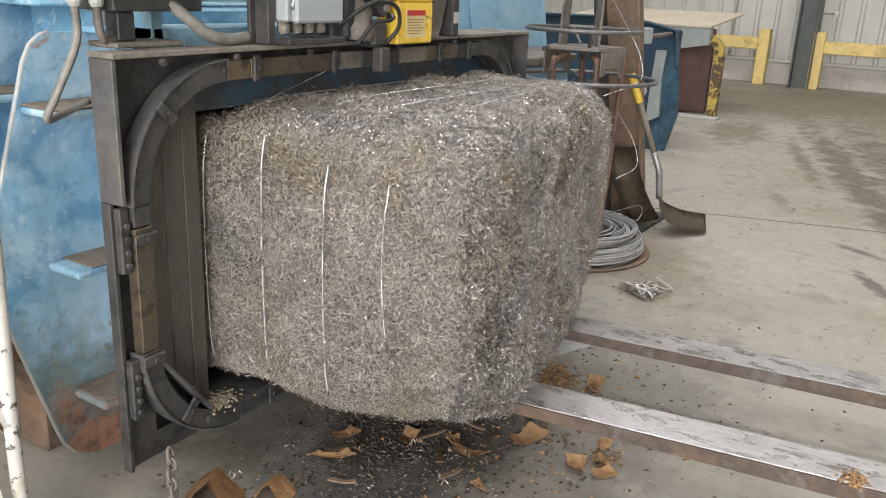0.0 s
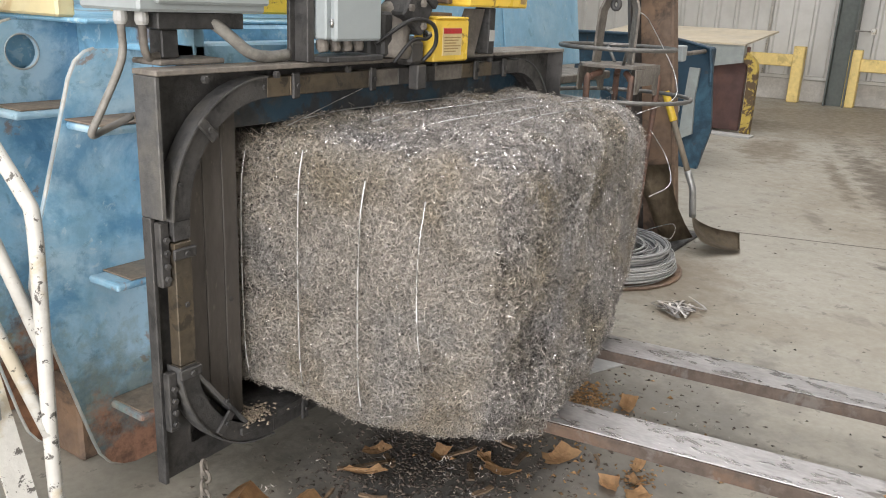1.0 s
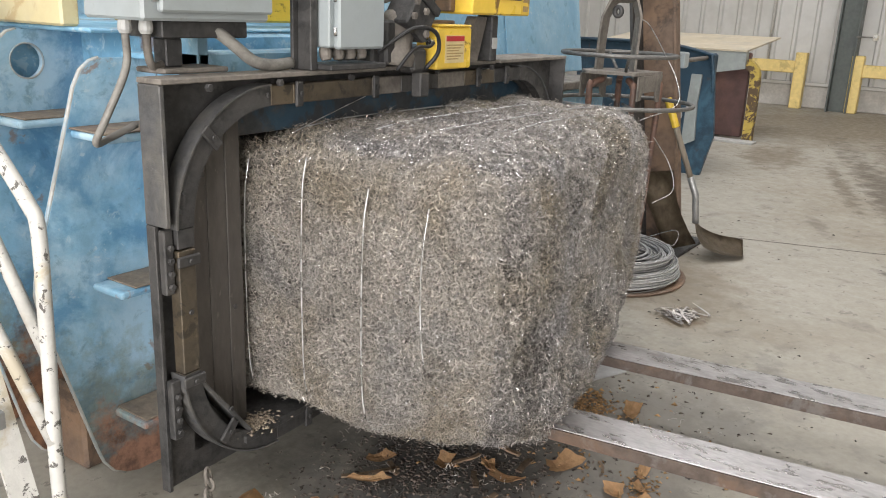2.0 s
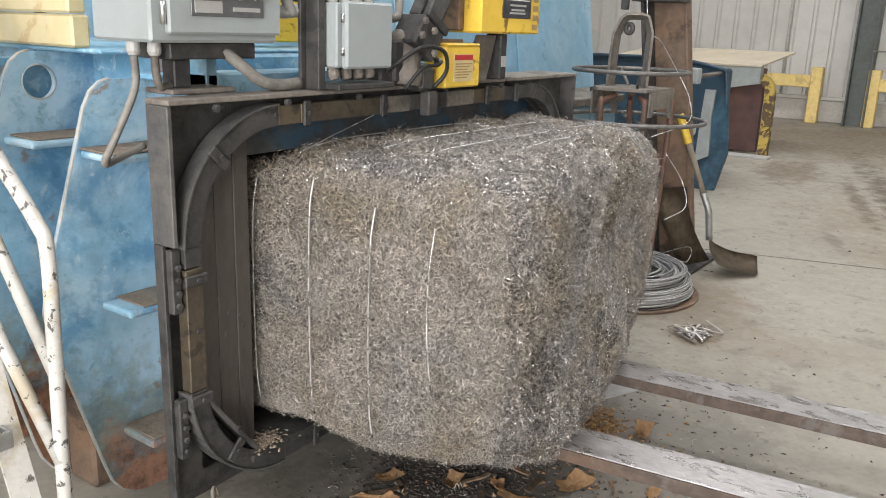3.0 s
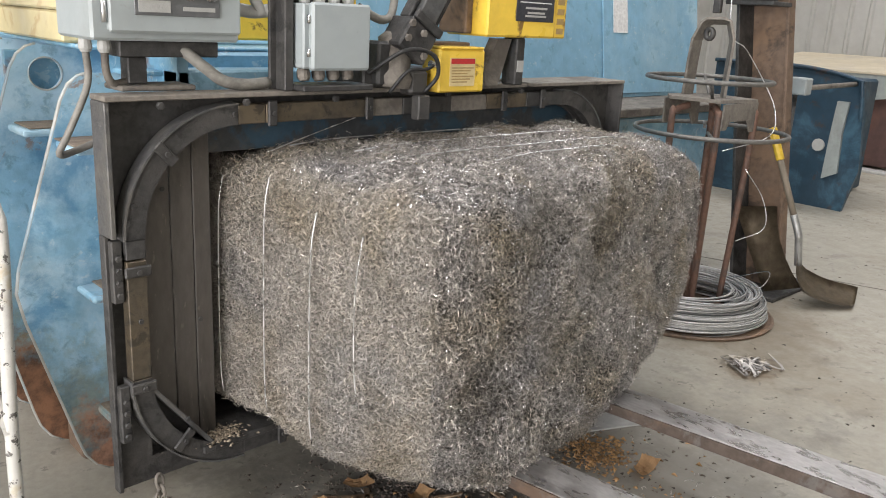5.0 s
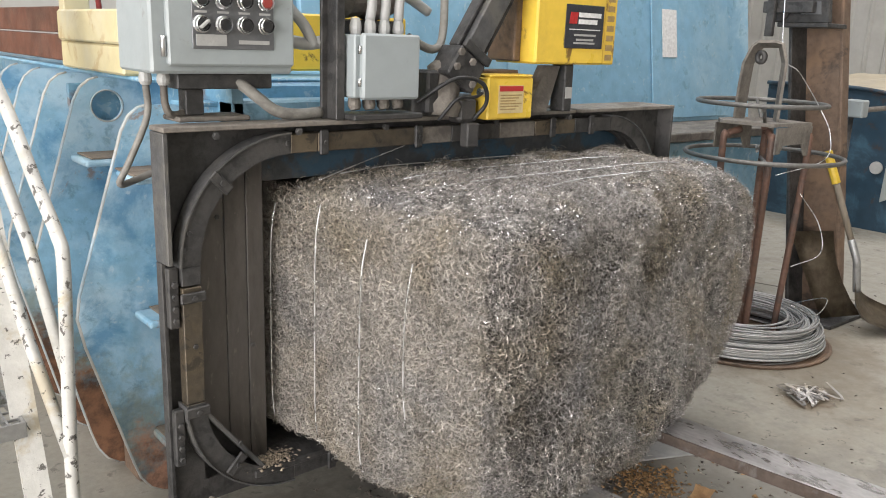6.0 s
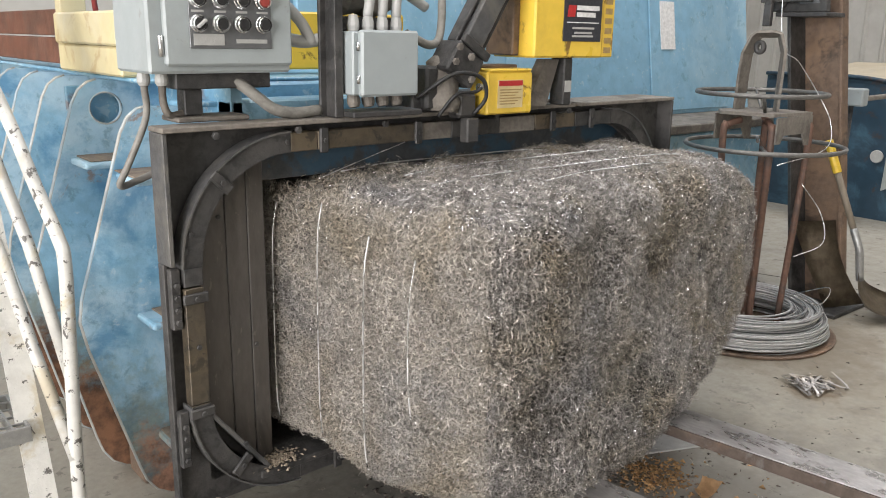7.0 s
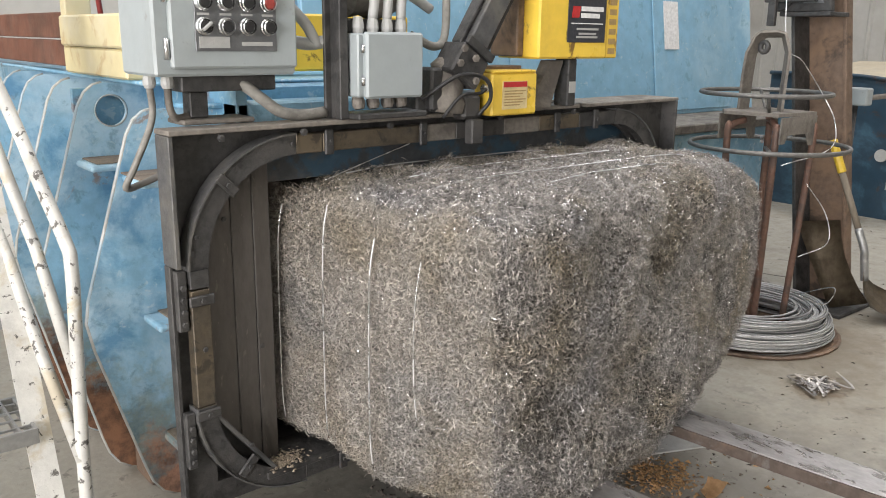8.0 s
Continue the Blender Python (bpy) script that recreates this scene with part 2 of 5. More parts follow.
M_PAPERINK = surface("label_ink", (0.35, 0.24, 0.10), 0.7)
M_CONDUIT = surface("grey_conduit", (0.25, 0.24, 0.215), 0.6, 0.1, 0.1, 60, [((0.12, 0.11, 0.1), 9, 0.5, 0.7, 0.6, 5)], 0.15, 120)
M_WHITE = surface("chipped_white_paint", (0.60, 0.59, 0.55), 0.45, 0, 0.05, 30, [((0.45, 0.36, 0.20), 9, 0.60, 0.75, 0.55, 6), ((0.36, 0.35, 0.33), 5, 0.5, 0.75, 0.5, 6), ((0.06, 0.052, 0.045), 42, 0.66, 0.72, 0.9, 8)], 0.15, 60)
M_GRATE = surface("step_grating", (0.33, 0.33, 0.32), 0.5, 0.6, 0.1, 40)
M_WIRE = surface("bright_wire", (0.75, 0.75, 0.76), 0.3, 1.0, 0.05, 60, bump=0)
M_COIL = surface("coil_wire", (0.46, 0.46, 0.455), 0.5, 0.6, 0.1, 60, bump=0, per_island=0.25)
M_RINGS = surface("ring_steel", (0.16, 0.155, 0.145), 0.5, 0.5, 0.15, 40)
M_REDLEG = surface("rust_red_tube", (0.16, 0.09, 0.065), 0.6, 0.2, 0.15, 40, [((0.09, 0.07, 0.06), 8, 0.45, 0.7, 0.7, 6)])
M_DKBLUE = surface("dark_blue_bin_paint", (0.018, 0.045, 0.072), 0.5, 0, 0.1, 15, [((0.06, 0.14, 0.20), 2.2, 0.52, 0.72, 0.7, 7), ((0.06, 0.035, 0.028), 7, 0.68, 0.76, 0.6, 7)], 0.1, 30)
M_LID = surface("tan_lid", (0.50, 0.44, 0.33), 0.6, 0, 0.06, 10, [((0.36, 0.34, 0.3), 2, 0.5, 0.75, 0.5, 5)])
M_LIDGREY = surface("grey_bin_band", (0.30, 0.33, 0.32), 0.5, 0, 0.08, 10, [((0.2, 0.2, 0.19), 3, 0.5, 0.75, 0.6, 6)])
M_MAROON = surface("maroon_bin_side", (0.085, 0.045, 0.04), 0.6, 0, 0.15, 10, [((0.15, 0.075, 0.055), 2, 0.5, 0.75, 0.6, 6)])
M_PEELY = surface("peeling_yellow_edge", (0.45, 0.33, 0.07), 0.6, 0, 0.1, 20, [((0.08, 0.05, 0.03), 7, 0.47, 0.53, 0.95, 6)], 0.3, 40)
M_CARD = surface("torn_cardboard", (0.56, 0.36, 0.19), 0.85, 0, 0.12, 40, [((0.36, 0.22, 0.11), 12, 0.5, 0.7, 0.6, 5)], 0.2, 80, per_object=0.15)
M_SLIVER = surface("splintered_wood", (0.20, 0.14, 0.09), 0.8, 0, 0.25, 50, per_object=0.5)
M_SOCKET = surface("bright_socket", (0.36, 0.36, 0.35), 0.45, 0.7, 0.1, 40)
M_SILLDUST = surface("sill_dust", (0.30, 0.25, 0.19), 0.9, 0, 0.2, 60, per_island=0.5)
M_SAWDUST = surface("tan_crumbs", (0.36, 0.22, 0.105), 0.9, 0, 0.2, 60, per_island=0.5)
M_CHIP = surface("dark_chips", (0.11, 0.09, 0.075), 0.6, 0.2, 0.2, 40, per_island=0.8)
# Base lowered so that the bale's front reads as the shaded side.
M_SWARF = surface("metal_swarf", (0.43, 0.405, 0.38), 0.36, 0.5, 0.10, 12, [((0.38, 0.325, 0.235), 2.6, 0.48, 0.75, 0.8, 5), ((0.30, 0.295, 0.305), 2.2, 0.55, 0.75, 0.6, 4)], bump=0, per_island=0.8, rough_var=0.14)
# Dusty left-face shavings, also tinted paler to carry the light on that side.
M_DUSTYLITSWARF = surface("dusty_lit_side_swarf", (0.46, 0.425, 0.378), 0.55, 0.2, 0.10, 12, [((0.35, 0.30, 0.225), 2.6, 0.46, 0.75, 0.8, 5), ((0.34, 0.33, 0.32), 4.0, 0.5, 0.75, 0.6, 5)], bump=0, per_island=0.5, rough_var=0.14)
# Much paler, shinier metal than the other curls, standing in for glints.
M_FLECK = surface("glint_swarf_fleck", (0.86, 0.86, 0.88), 0.24, 0.95, 0.06, 12, bump=0, per_island=0.3, rough_var=0.08)
# Near-black colour stands in for the shade deep between the curls.
M_CORE = surface("gap_shade_core", (0.06, 0.053, 0.046), 0.6, 0.3, 0.6, 160, [((0.08, 0.068, 0.05), 4, 0.45, 0.65, 0.6, 6)], 1.0, 220)
M_SHOVEL = surface("shovel_blade", (0.20, 0.16, 0.11), 0.5, 0.5, 0.15, 30, [((0.1, 0.075, 0.05), 6, 0.5, 0.7, 0.7, 6)], 0.15, 60)
M_HANDLE = surface("yellow_grip", (0.62, 0.42, 0.04), 0.5, 0, 0.1, 30)
M_WOOD = surface("grey_handle", (0.19, 0.16, 0.12), 0.7, 0, 0.12, 40, stretch=(1, 1, 0.2))
M_SHEETDIRT = surface("pale_floor_sheet", (0.42, 0.42, 0.41), 0.6, 0, 0.1, 20)
M_REDWOOD = surface("red_brown_board", (0.15, 0.06, 0.035), 0.6, 0, 0.15, 15, [((0.08, 0.035, 0.02), 5, 0.5, 0.7, 0.7, 6)])


# ---- mesh tools ----
def bx(bm, x0, y0, z0, x1, y1, z1, bev=0.003, m=None, segs=1):
    vs = [bm.verts.new((x, y, z)) for x in (x0, x1) for y in (y0, y1) for z in (z0, z1)]
    fs = [bm.faces.new([vs[i] for i in q]) for q in ((0, 1, 3, 2), (4, 6, 7, 5), (0, 4, 5, 1), (2, 3, 7, 6), (0, 2, 6, 4), (1, 5, 7, 3))]
    got = vs
    if bev:
        es = list({e for f in fs for e in f.edges})
        r = bmesh.ops.bevel(bm, geom=es, offset=bev, segments=segs, affect="EDGES", profile=0.5, clamp_overlap=True)
        got = list({v for f in r["faces"] for v in f.verts} | {v for v in vs if v.is_valid})
    if m is not None:
        bmesh.ops.transform(bm, matrix=m, verts=got)
    return bm


def slab(bm, pts, axis, a, b):
    """A polygon (two coordinates a point, anticlockwise) pushed through from a to b along an axis."""
    def at(p, v):
        return {"x": (v, p[0], p[1]), "y": (p[0], v, p[1]), "z": (p[0], p[1], v)}[axis]
    lo, hi = [bm.verts.new(at(p, a)) for p in pts], [bm.verts.new(at(p, b)) for p in pts]
    bm.faces.new(lo), bm.faces.new(hi[::-1])
    for i in range(len(pts)):
        j = (i + 1) % len(pts)
        bm.faces.new((lo[i], hi[i], hi[j], lo[j]))
    return bm


def tube(bm, pts, r, segs=8, closed=False, flat=None):
    """A round bar along points; flat = (half width, half height) gives a bar with a rectangular section."""
    pts = [Vector(p) for p in pts]
    n, rings, up = len(pts), [], None
    for i, p in enumerate(pts):
        a = pts[i - 1] if (i or closed) else p
        b = pts[(i + 1) % n] if (i < n - 1 or closed) else p
        t = (b - a).normalized()
        if up is None:
            up = Vector((0, 0, 1)) if abs(t.z) < 0.9 else Vector((0, 1, 0))
        s = t.cross(up).normalized()
        up = s.cross(t).normalized()
        if flat:
            ring = [p + s * flat[0] * q + up * flat[1] * w for q, w in ((1, 1), (-1, 1), (-1, -1), (1, -1))]
        else:
            ring = [p + r * (math.cos(k * math.tau / segs) * s + math.sin(k * math.tau / segs) * up) for k in range(segs)]
        rings.append([bm.verts.new(v) for v in ring])
    m = len(rings[0])
    for i in range(n if closed else n - 1):
        a, b = rings[i], rings[(i + 1) % n]
        for k in range(m):
            f = bm.faces.new((a[k], a[(k + 1) % m], b[(k + 1) % m], b[k]))
            f.smooth = not flat
    if not closed:
        bm.faces.new(rings[0][::-1]), bm.faces.new(rings[-1])
    return bm


def cyl(bm, p0, p1, r, segs=14, bev=0.0):
    p0, p1 = Vector(p0), Vector(p1)
    d = (p1 - p0)
    if bev:
        u = d.normalized() * bev
        return lathe(bm, p0, d, [(0, r - bev), (bev, r), (d.length - bev, r), (d.length, r - bev)], segs)
    return tube(bm, [p0, p1], r, segs)


def lathe(bm, base, axis, prof, segs=16):
    """A turned shape: (height along the axis, radius) pairs."""
    q = Vector(axis).to_track_quat("Z", "Y")
    rings = [[bm.verts.new(Vector(base) + q @ Vector((r * math.cos(k * math.tau / segs), r * math.sin(k * math.tau / segs), h))) for k in range(segs)] for h, r in prof]
    for a, b in zip(rings, rings[1:]):
        for k in range(segs):
            bm.faces.new((a[k], a[(k + 1) % segs], b[(k + 1) % segs], b[k])).smooth = len(prof) > 6
    bm.faces.new(rings[0][::-1]), bm.faces.new(rings[-1])
    return bm


def arc(cx, cz, r, a0, a1, n):
    return [(cx + r * math.cos(radians(a0 + (a1 - a0) * i / n)), cz + r * math.sin(radians(a0 + (a1 - a0) * i / n))) for i in range(n + 1)]


def bend(pts, n=6):
    """A smooth curve through points."""
    p = [Vector(q) for q in pts]
    p = [2 * p[0] - p[1]] + p + [2 * p[-1] - p[-2]]
    out = []
    for i in range(1, len(p) - 2):
        for k in range(n):
            t = k / n
            out.append(0.5 * ((2 * p[i]) + (p[i + 1] - p[i - 1]) * t + (2 * p[i - 1] - 5 * p[i] + 4 * p[i + 1] - p[i + 2]) * t * t + (3 * p[i] - p[i - 1] - 3 * p[i + 1] + p[i + 2]) * t ** 3))
    return out + [p[-2]]


BASE = {}


def thing(name, at, label, category, group="", kind=""):
    ob = new(name)
    ob.empty_display_size = 0.1
    ob.location = at
    BASE[ob.name] = Vector(at)
    return tagged(ob, label, category, group, kind)


def part(name, bm, material, parent, label=""):
    """Links a bmesh, in world places, as one mesh object under a thing or a part."""
    bmesh.ops.recalc_face_normals(bm, faces=bm.faces[:])
    me = bpy.data.meshes.new(name)
    bm.to_mesh(me)
    bm.free()
    me.materials.append(material)
    ob = new(name, me)
    if parent is not None:
        ob.parent = parent
        ob.matrix_parent_inverse = Matrix.Translation(-BASE.get(parent.name, Vector()))
    if label:
        tagged(ob, label)
    return ob


def B(*a, **k):
    return bx(bmesh.new(), *a, **k)


def T(*a, **k):
    return tube(bmesh.new(), *a, **k)


def C(*a, **k):
    return cyl(bmesh.new(), *a, **k)


def S(*a):
    return slab(bmesh.new(), *a)


def setting(name, bm, material, label, category):
    return tagged(part(name, bm, material, None), label, category, "", "structure")


def bolt(at, axis, r=0.009, h=0.007):
    """A hexagon head."""
    p, d = Vector(at), Vector(axis).normalized()
    return C(p, p + d * h, r, 6, r * 0.15)


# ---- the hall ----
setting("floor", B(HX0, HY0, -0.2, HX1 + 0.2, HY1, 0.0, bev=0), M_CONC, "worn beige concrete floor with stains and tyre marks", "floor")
WX = 13.55                                     # inner face of the end wall
bm = bmesh.new()
prof, y = [], HY0
while y < HY1:
    prof += [(WX, y), (WX, y + 0.22), (WX - 0.035, y + 0.245), (WX - 0.035, y + 0.285), (WX, y + 0.31)]
    y += 0.31
prof += [(WX, HY1), (WX + 0.12, HY1), (WX + 0.12, HY0)]
slab(bm, prof, "z", 0.35, HZ)
setting("wall_east", bm, M_WALL, "off-white ribbed sheet-metal wall above a concrete base", "wall")
setting("wall_base", B(WX - 0.1, HY0, 0, WX + 0.12, HY1, 0.35, bev=0.01), M_BLOCK, "low concrete base course under the metal wall", "wall")
setting("wall_trim", B(WX - 0.13, HY0, 0.35, WX - 0.036, HY1, 0.40, bev=0.004), M_WALL, "pale metal drip trim along the wall base", "trim")
setting("wall_north", B(HX0, HY1, 0, HX1, HY1 + 0.15, HZ, bev=0), M_WALL, "plain off-white sheet-metal wall", "wall")
# Never in view; added only to close the hall round the lamps.
setting("unseen_wall_south", B(HX0, HY0 - 0.15, 0, HX1, HY0, HZ, bev=0), M_WALL, "plain off-white sheet-metal wall", "wall")
# Unseen wall, added with an opening that holds the door lamp.
bm = bmesh.new()
bx(bm, HX0 - 0.15, HY0, 0, HX0, -7.45, HZ, 0), bx(bm, HX0 - 0.15, -1.35, 0, HX0, HY1, HZ, 0), bx(bm, HX0 - 0.15, -7.45, 4.65, HX0, -1.35, HZ, 0)
setting("unseen_wall_west", bm, M_WALL, "unseen off-white wall with an added open doorway", "wall")
# Ceiling stays out of view; its openings are made for the overhead lamps.
bm = bmesh.new()
edges = [HX0, -3.8, -2.2, 1.7, 3.3, 7.2, 8.8, HX1]
for a, b in zip(edges[0::2], edges[1::2]):
    bx(bm, a, HY0, HZ, b, HY1, HZ + 0.1, 0)
for a, b in zip(edges[1:-1:2], edges[2::2]):
    bx(bm, a, HY0, HZ, b, -3.0, HZ + 0.1, 0), bx(bm, a, 5.0, HZ, b, HY1, HZ + 0.1, 0)
setting("ceiling", bm, M_CEIL, "unseen pale ceiling with long openings added for lamps", "ceiling")

bm = bmesh.new()
for a in (-0.15, 0.13):
    bx(bm, 13.0, 0.80 + a - 0.01, 0, 13.3, 0.80 + a + 0.012, HZ, 0.002)
bx(bm, 13.14, 0.662, 0, 13.155, 0.918, HZ, 0.001)
setting("steel_column", bm, M_GREEN, "dark green-grey steel building column", "column")


def guard_rail(y0, y1, posts):
    g = thing("guard_rail", (13.15, (y0 + y1) / 2, 0), "yellow painted steel guard rail before the wall", "guard rail", "guard rails")
    for y in posts:
        part("post", B(13.08, y - 0.085, 0, 13.25, y + 0.085, 0.87, bev=0.012), M_YRAIL, g)
    part("beam", B(13.10, y0, 0.55, 13.2, y1, 0.74, bev=0.012), M_YRAIL, g)
    return g


guard_rail(1.50, 3.9, (1.42, 3.98))
guard_rail(-2.6, 0.52, (0.60, -2.68))
dev = thing("wall_switch", (13.3, 0.42, 1.15), "small white wall device on a conduit", "switch")
part("housing", B(12.97, 0.36, 1.10, 13.0, 0.44, 1.20, bev=0.008), M_WHITE, dev)
part("arm", C((12.985, 0.44, 1.15), (12.985, 0.66, 1.15), 0.012), M_CONDUIT, dev)
pipe = thing("wall_conduit", (13.4, 2.1, 0), "thin pale conduit running up the wall", "conduit")
part("tube", C((13.48, 2.02, 0.3), (13.48, 2.02, 5.5), 0.02), M_WHITE, pipe)

# ---- baler: side wall with ribs ----
baler = thing("baler_body", (0.6, 1.2, 0), "worn blue painted steel baler body with ribs and rust", "baler")
part("side_plate", S([(0.12, 0.30), (4.2, 0.30), (4.2, 1.22), (0.12, 1.22)], "x", 0.25, 0.28), M_BLUE, baler, "scratched blue side plate")
RIB = [(0.249, 1.165), (0.095, 1.165), (0.070, 1.158), (0.045, 1.138), (0.025, 1.10), (-0.105, 0.68), (-0.115, 0.62), (-0.10, 0.54), (0.008, 0.165), (0.024, 0.118), (0.05, 0.082), (0.085, 0.06), (0.12, 0.05), (0.249, 0.05)]


def rib(y, dx, dz, holed=False):
    pts = [((x + dx) if x < 0.2 else x, z + dz if z > 0.3 else (z if dz == 0 else z * 1.12 - 0.05)) for x, z in RIB]
    bm = bmesh.new()
    if holed:                                   # two halves that meet on a line through the hole
        hx, hz, hr, top = 0.092, 1.138, 0.045, pts[0][1]
        right = [(hx, pts[-1][1]), (0.249, pts[-1][1]), (0.249, top), (hx, top)] + arc(hx, hz, hr, 90, -90, 12)
        left = [(hx, top)] + [p for p in pts[1:-1] if p[0] < hx] + [(hx, pts[-1][1])] + arc(hx, hz, hr, 270, 90, 12)
        slab(bm, right, "y", y, y + 0.02), slab(bm, left, "y", y, y + 0.02)
    else:
        slab(bm, pts[::-1], "y", y, y + 0.02)
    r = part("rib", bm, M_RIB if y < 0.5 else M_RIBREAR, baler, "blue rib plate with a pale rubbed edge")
    if holed:
        # Pale ring put in for the light on the hole's inner thickness.
        part("hole_rim", T([(a, y + 0.001, b) for a, b in arc(hx, hz, hr, 0, 360, 28)[:-1]], 0.003, 6, True), M_RIBPALE, r, "pale rim standing for the hole's lit thickness")
    run = [(p[0] - 0.001, y + 0.006, p[1]) for p in pts[1:12]]
    part("rib_edge", T(run, 0.0058, 6), M_RIBPALE, r, "pale rubbed edge")


def ring_plate(bm, outer, hole, axis_y0, axis_y1):
    """A plate in x and z with a hole; outer has four corners, hole starts on the left above its lower corner."""
    n = len(hole)
    rows = {}
    for y in (axis_y0, axis_y1):
        rows[y] = ([bm.verts.new((p[0], y, p[1])) for p in hole], [bm.verts.new((p[0], y, p[1])) for p in outer])
        h, o = rows[y]
        q = n // 4
        for c in range(4):
            seg = [h[(c * q + i) % n] for i in range(q)]
            for a, b in zip(seg, seg[1:]):
                bm.faces.new((o[c], a, b))
            bm.faces.new((o[c], seg[-1], h[((c + 1) * q) % n], o[(c + 1) % 4]))
    (h0, o0), (h1, o1) = rows[axis_y0], rows[axis_y1]
    for i in range(n):
        bm.faces.new((h0[i], h0[(i + 1) % n], h1[(i + 1) % n], h1[i]))
    for i in range(4):
        bm.faces.new((o0[i], o0[(i + 1) % 4], o1[(i + 1) % 4], o1[i]))
    return bm


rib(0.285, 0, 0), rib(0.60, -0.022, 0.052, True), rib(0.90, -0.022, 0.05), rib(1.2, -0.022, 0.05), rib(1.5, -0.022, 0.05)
part("back_plate", B(0.0, 0.64, 0.45, 0.249, 0.66, 1.2, bev=0.002), M_BLUE, baler)
part("shelf", B(-0.02, 0.46, 0.985, 0.245, 0.598, 1.005, bev=0.008, segs=2), M_RIB, baler, "pale blue stiffener")
part("shelf", B(0.0, 0.14, 0.985, 0.245, 0.283, 1.005, bev=0.008, segs=2), M_RIB, baler, "pale blue stiffener")
part("shelf", B(0.025, 0.16, 0.60, 0.245, 0.283, 0.62, bev=0.008, segs=2), M_RIB, baler)
part("shelf", B(0.058, 0.15, 0.24, 0.245, 0.283, 0.262, bev=0.008, segs=2), M_RIB, baler)
for y0, y1, z in ((0.47, 0.597, 1.006), (0.148, 0.282, 1.006), (0.168, 0.282, 0.621), (0.16, 0.282, 0.263)):
    part("dust_layer", B(-0.002 if z > 0.9 else 0.066, y0 - 0.004, z - 0.0005, 0.24, y1, z + 0.004, bev=0.002), M_SHELFDUST, baler, "brown dust on the stiffener")
part("foot", B(0.07, 0.46, 0.0, 0.9, 0.59, 0.25, bev=0.01), M_BROWN, baler, "rusty support block")
part("foot", B(0.12, 0.625, 0.0, 0.9, 2.6, 0.26, bev=0.01), M_BROWN, baler, "rusty support skid")
part("top_plate", B(0.09, 0.31, 1.221, 0.95, 4.2, 1.232, bev=0.004), M_BLUE, baler)
part("deck_strip", B(0.16, 0.201, 1.165, 1.2, 0.299, 1.178, bev=0.003), M_BLUE, baler)
part("cross_beam", B(0.25, 0.12, 1.0, 1.2, 0.2, 1.185, bev=0.006), M_BLUE, baler)
part("hull", B(0.29, 0.3, 0.27, 0.95, 4.2, 1.22, bev=0.01), M_BLUE, baler)
part("hull", B(0.951, 0.3, 0.27, 2.3, 4.2, 0.93, bev=0.01), M_PANELBLUE, baler)
part("rear_ledge", B(2.05, 0.55, 0.90, 3.75, 1.6, 0.945, bev=0.006), M_DUST, baler, "dusty ledge")
part("rear_hull", B(2.31, 0.6, 0.1, 3.75, 3.5, 0.895, bev=0.01), M_BLUE, baler)

hop = thing("hopper", (3.2, 1.6, 0.95), "tall pale blue sheet-steel hopper with stiffening folds", "hopper")
tilt = pose(0, 0.95, 0.946, -8)
part("front_sheet", B(0.97, 0, 0, 4.15, 0.03, 2.2, bev=0.004, m=tilt), M_PALEBLUE, hop)
for x in (2.05, 3.15):
    part("fold", B(x, -0.012, 0.02, x + 0.75, -0.002, 2.15, bev=0.004, m=tilt), M_PALEBLUE, hop)
part("label", B(3.24, -0.019, 0.36, 3.37, -0.0145, 0.62, bev=0, m=tilt), M_SIGNWHITE, hop, "pale paper label")
part("body", B(1.0, 1.35, 0.946, 4.1, 3.0, 3.0, bev=0.01), M_PALEBLUE, hop)

beam = thing("yellow_beam", (0.1, 2.0, 1.25), "faded yellow steel channel on the baler", "beam")
part("plank", B(0.075, 0.40, 1.233, 0.125, 0.95, 1.312, bev=0.006), M_CREAM, beam)
part("plank", B(0.068, 0.40, 1.314, 0.118, 0.95, 1.405, bev=0.006), M_CREAM, beam)
part("upright", B(0.09, 0.95, 1.246, 0.17, 1.0, 2.2, bev=0.004), M_CREAM, beam)
part("cross", B(0.30, 0.45, 1.246, 1.05, 0.53, 1.42, bev=0.006), M_YBOX, beam)
pole = thing("red_pole", (0.30, 1.9, 1.24), "thin red pole standing behind the yellow channel", "pole")
part("tube", C((0.42, 1.6, 1.233), (0.36, 1.6, 2.0), 0.011, 8), M_RED, pole)
dh = thing("dark_hose", (0.55, 1.5, 1.24), "dark hydraulic hose rising behind the yellow channel", "hose", "hoses")
part("sheath", T(bend([(0.62, 1.5, 1.24), (0.58, 1.5, 1.45), (0.50, 1.5, 1.7), (0.46, 1.5, 2.0)]), 0.02, 8), M_STEEL, dh)
boards = thing("board_guard", (0.1, 1.5, 1.25), "red-brown boards beside the yellow channel", "board")
for z in (1.247, 1.335):
    part("board", B(0.10, 1.01, z, 0.14, 2.6, z + 0.082, bev=0.003), M_REDWOOD, boards)

# ---- strapping frame round the bale opening ----
fr = thing("tying_machine", (0.98, 0.0, 0.0), "dark dusty steel frame with a rounded wire track", "baler frame")
XR = 1.97
web = [(0.0, 0.165), (XR, 0.165), (XR, 1.135), (0.0, 1.135)]
L, R, TZ, BZ, RAD = 0.075, 1.86, 1.065, 0.225, 0.245
inner = arc(L + RAD, BZ + RAD, RAD, 180, 270, 8) + arc(R - RAD, BZ + RAD, RAD, 270, 360, 8) + arc(R - RAD, TZ - RAD, RAD, 0, 90, 8) + arc(L + RAD, TZ - RAD, RAD, 90, 180, 8)


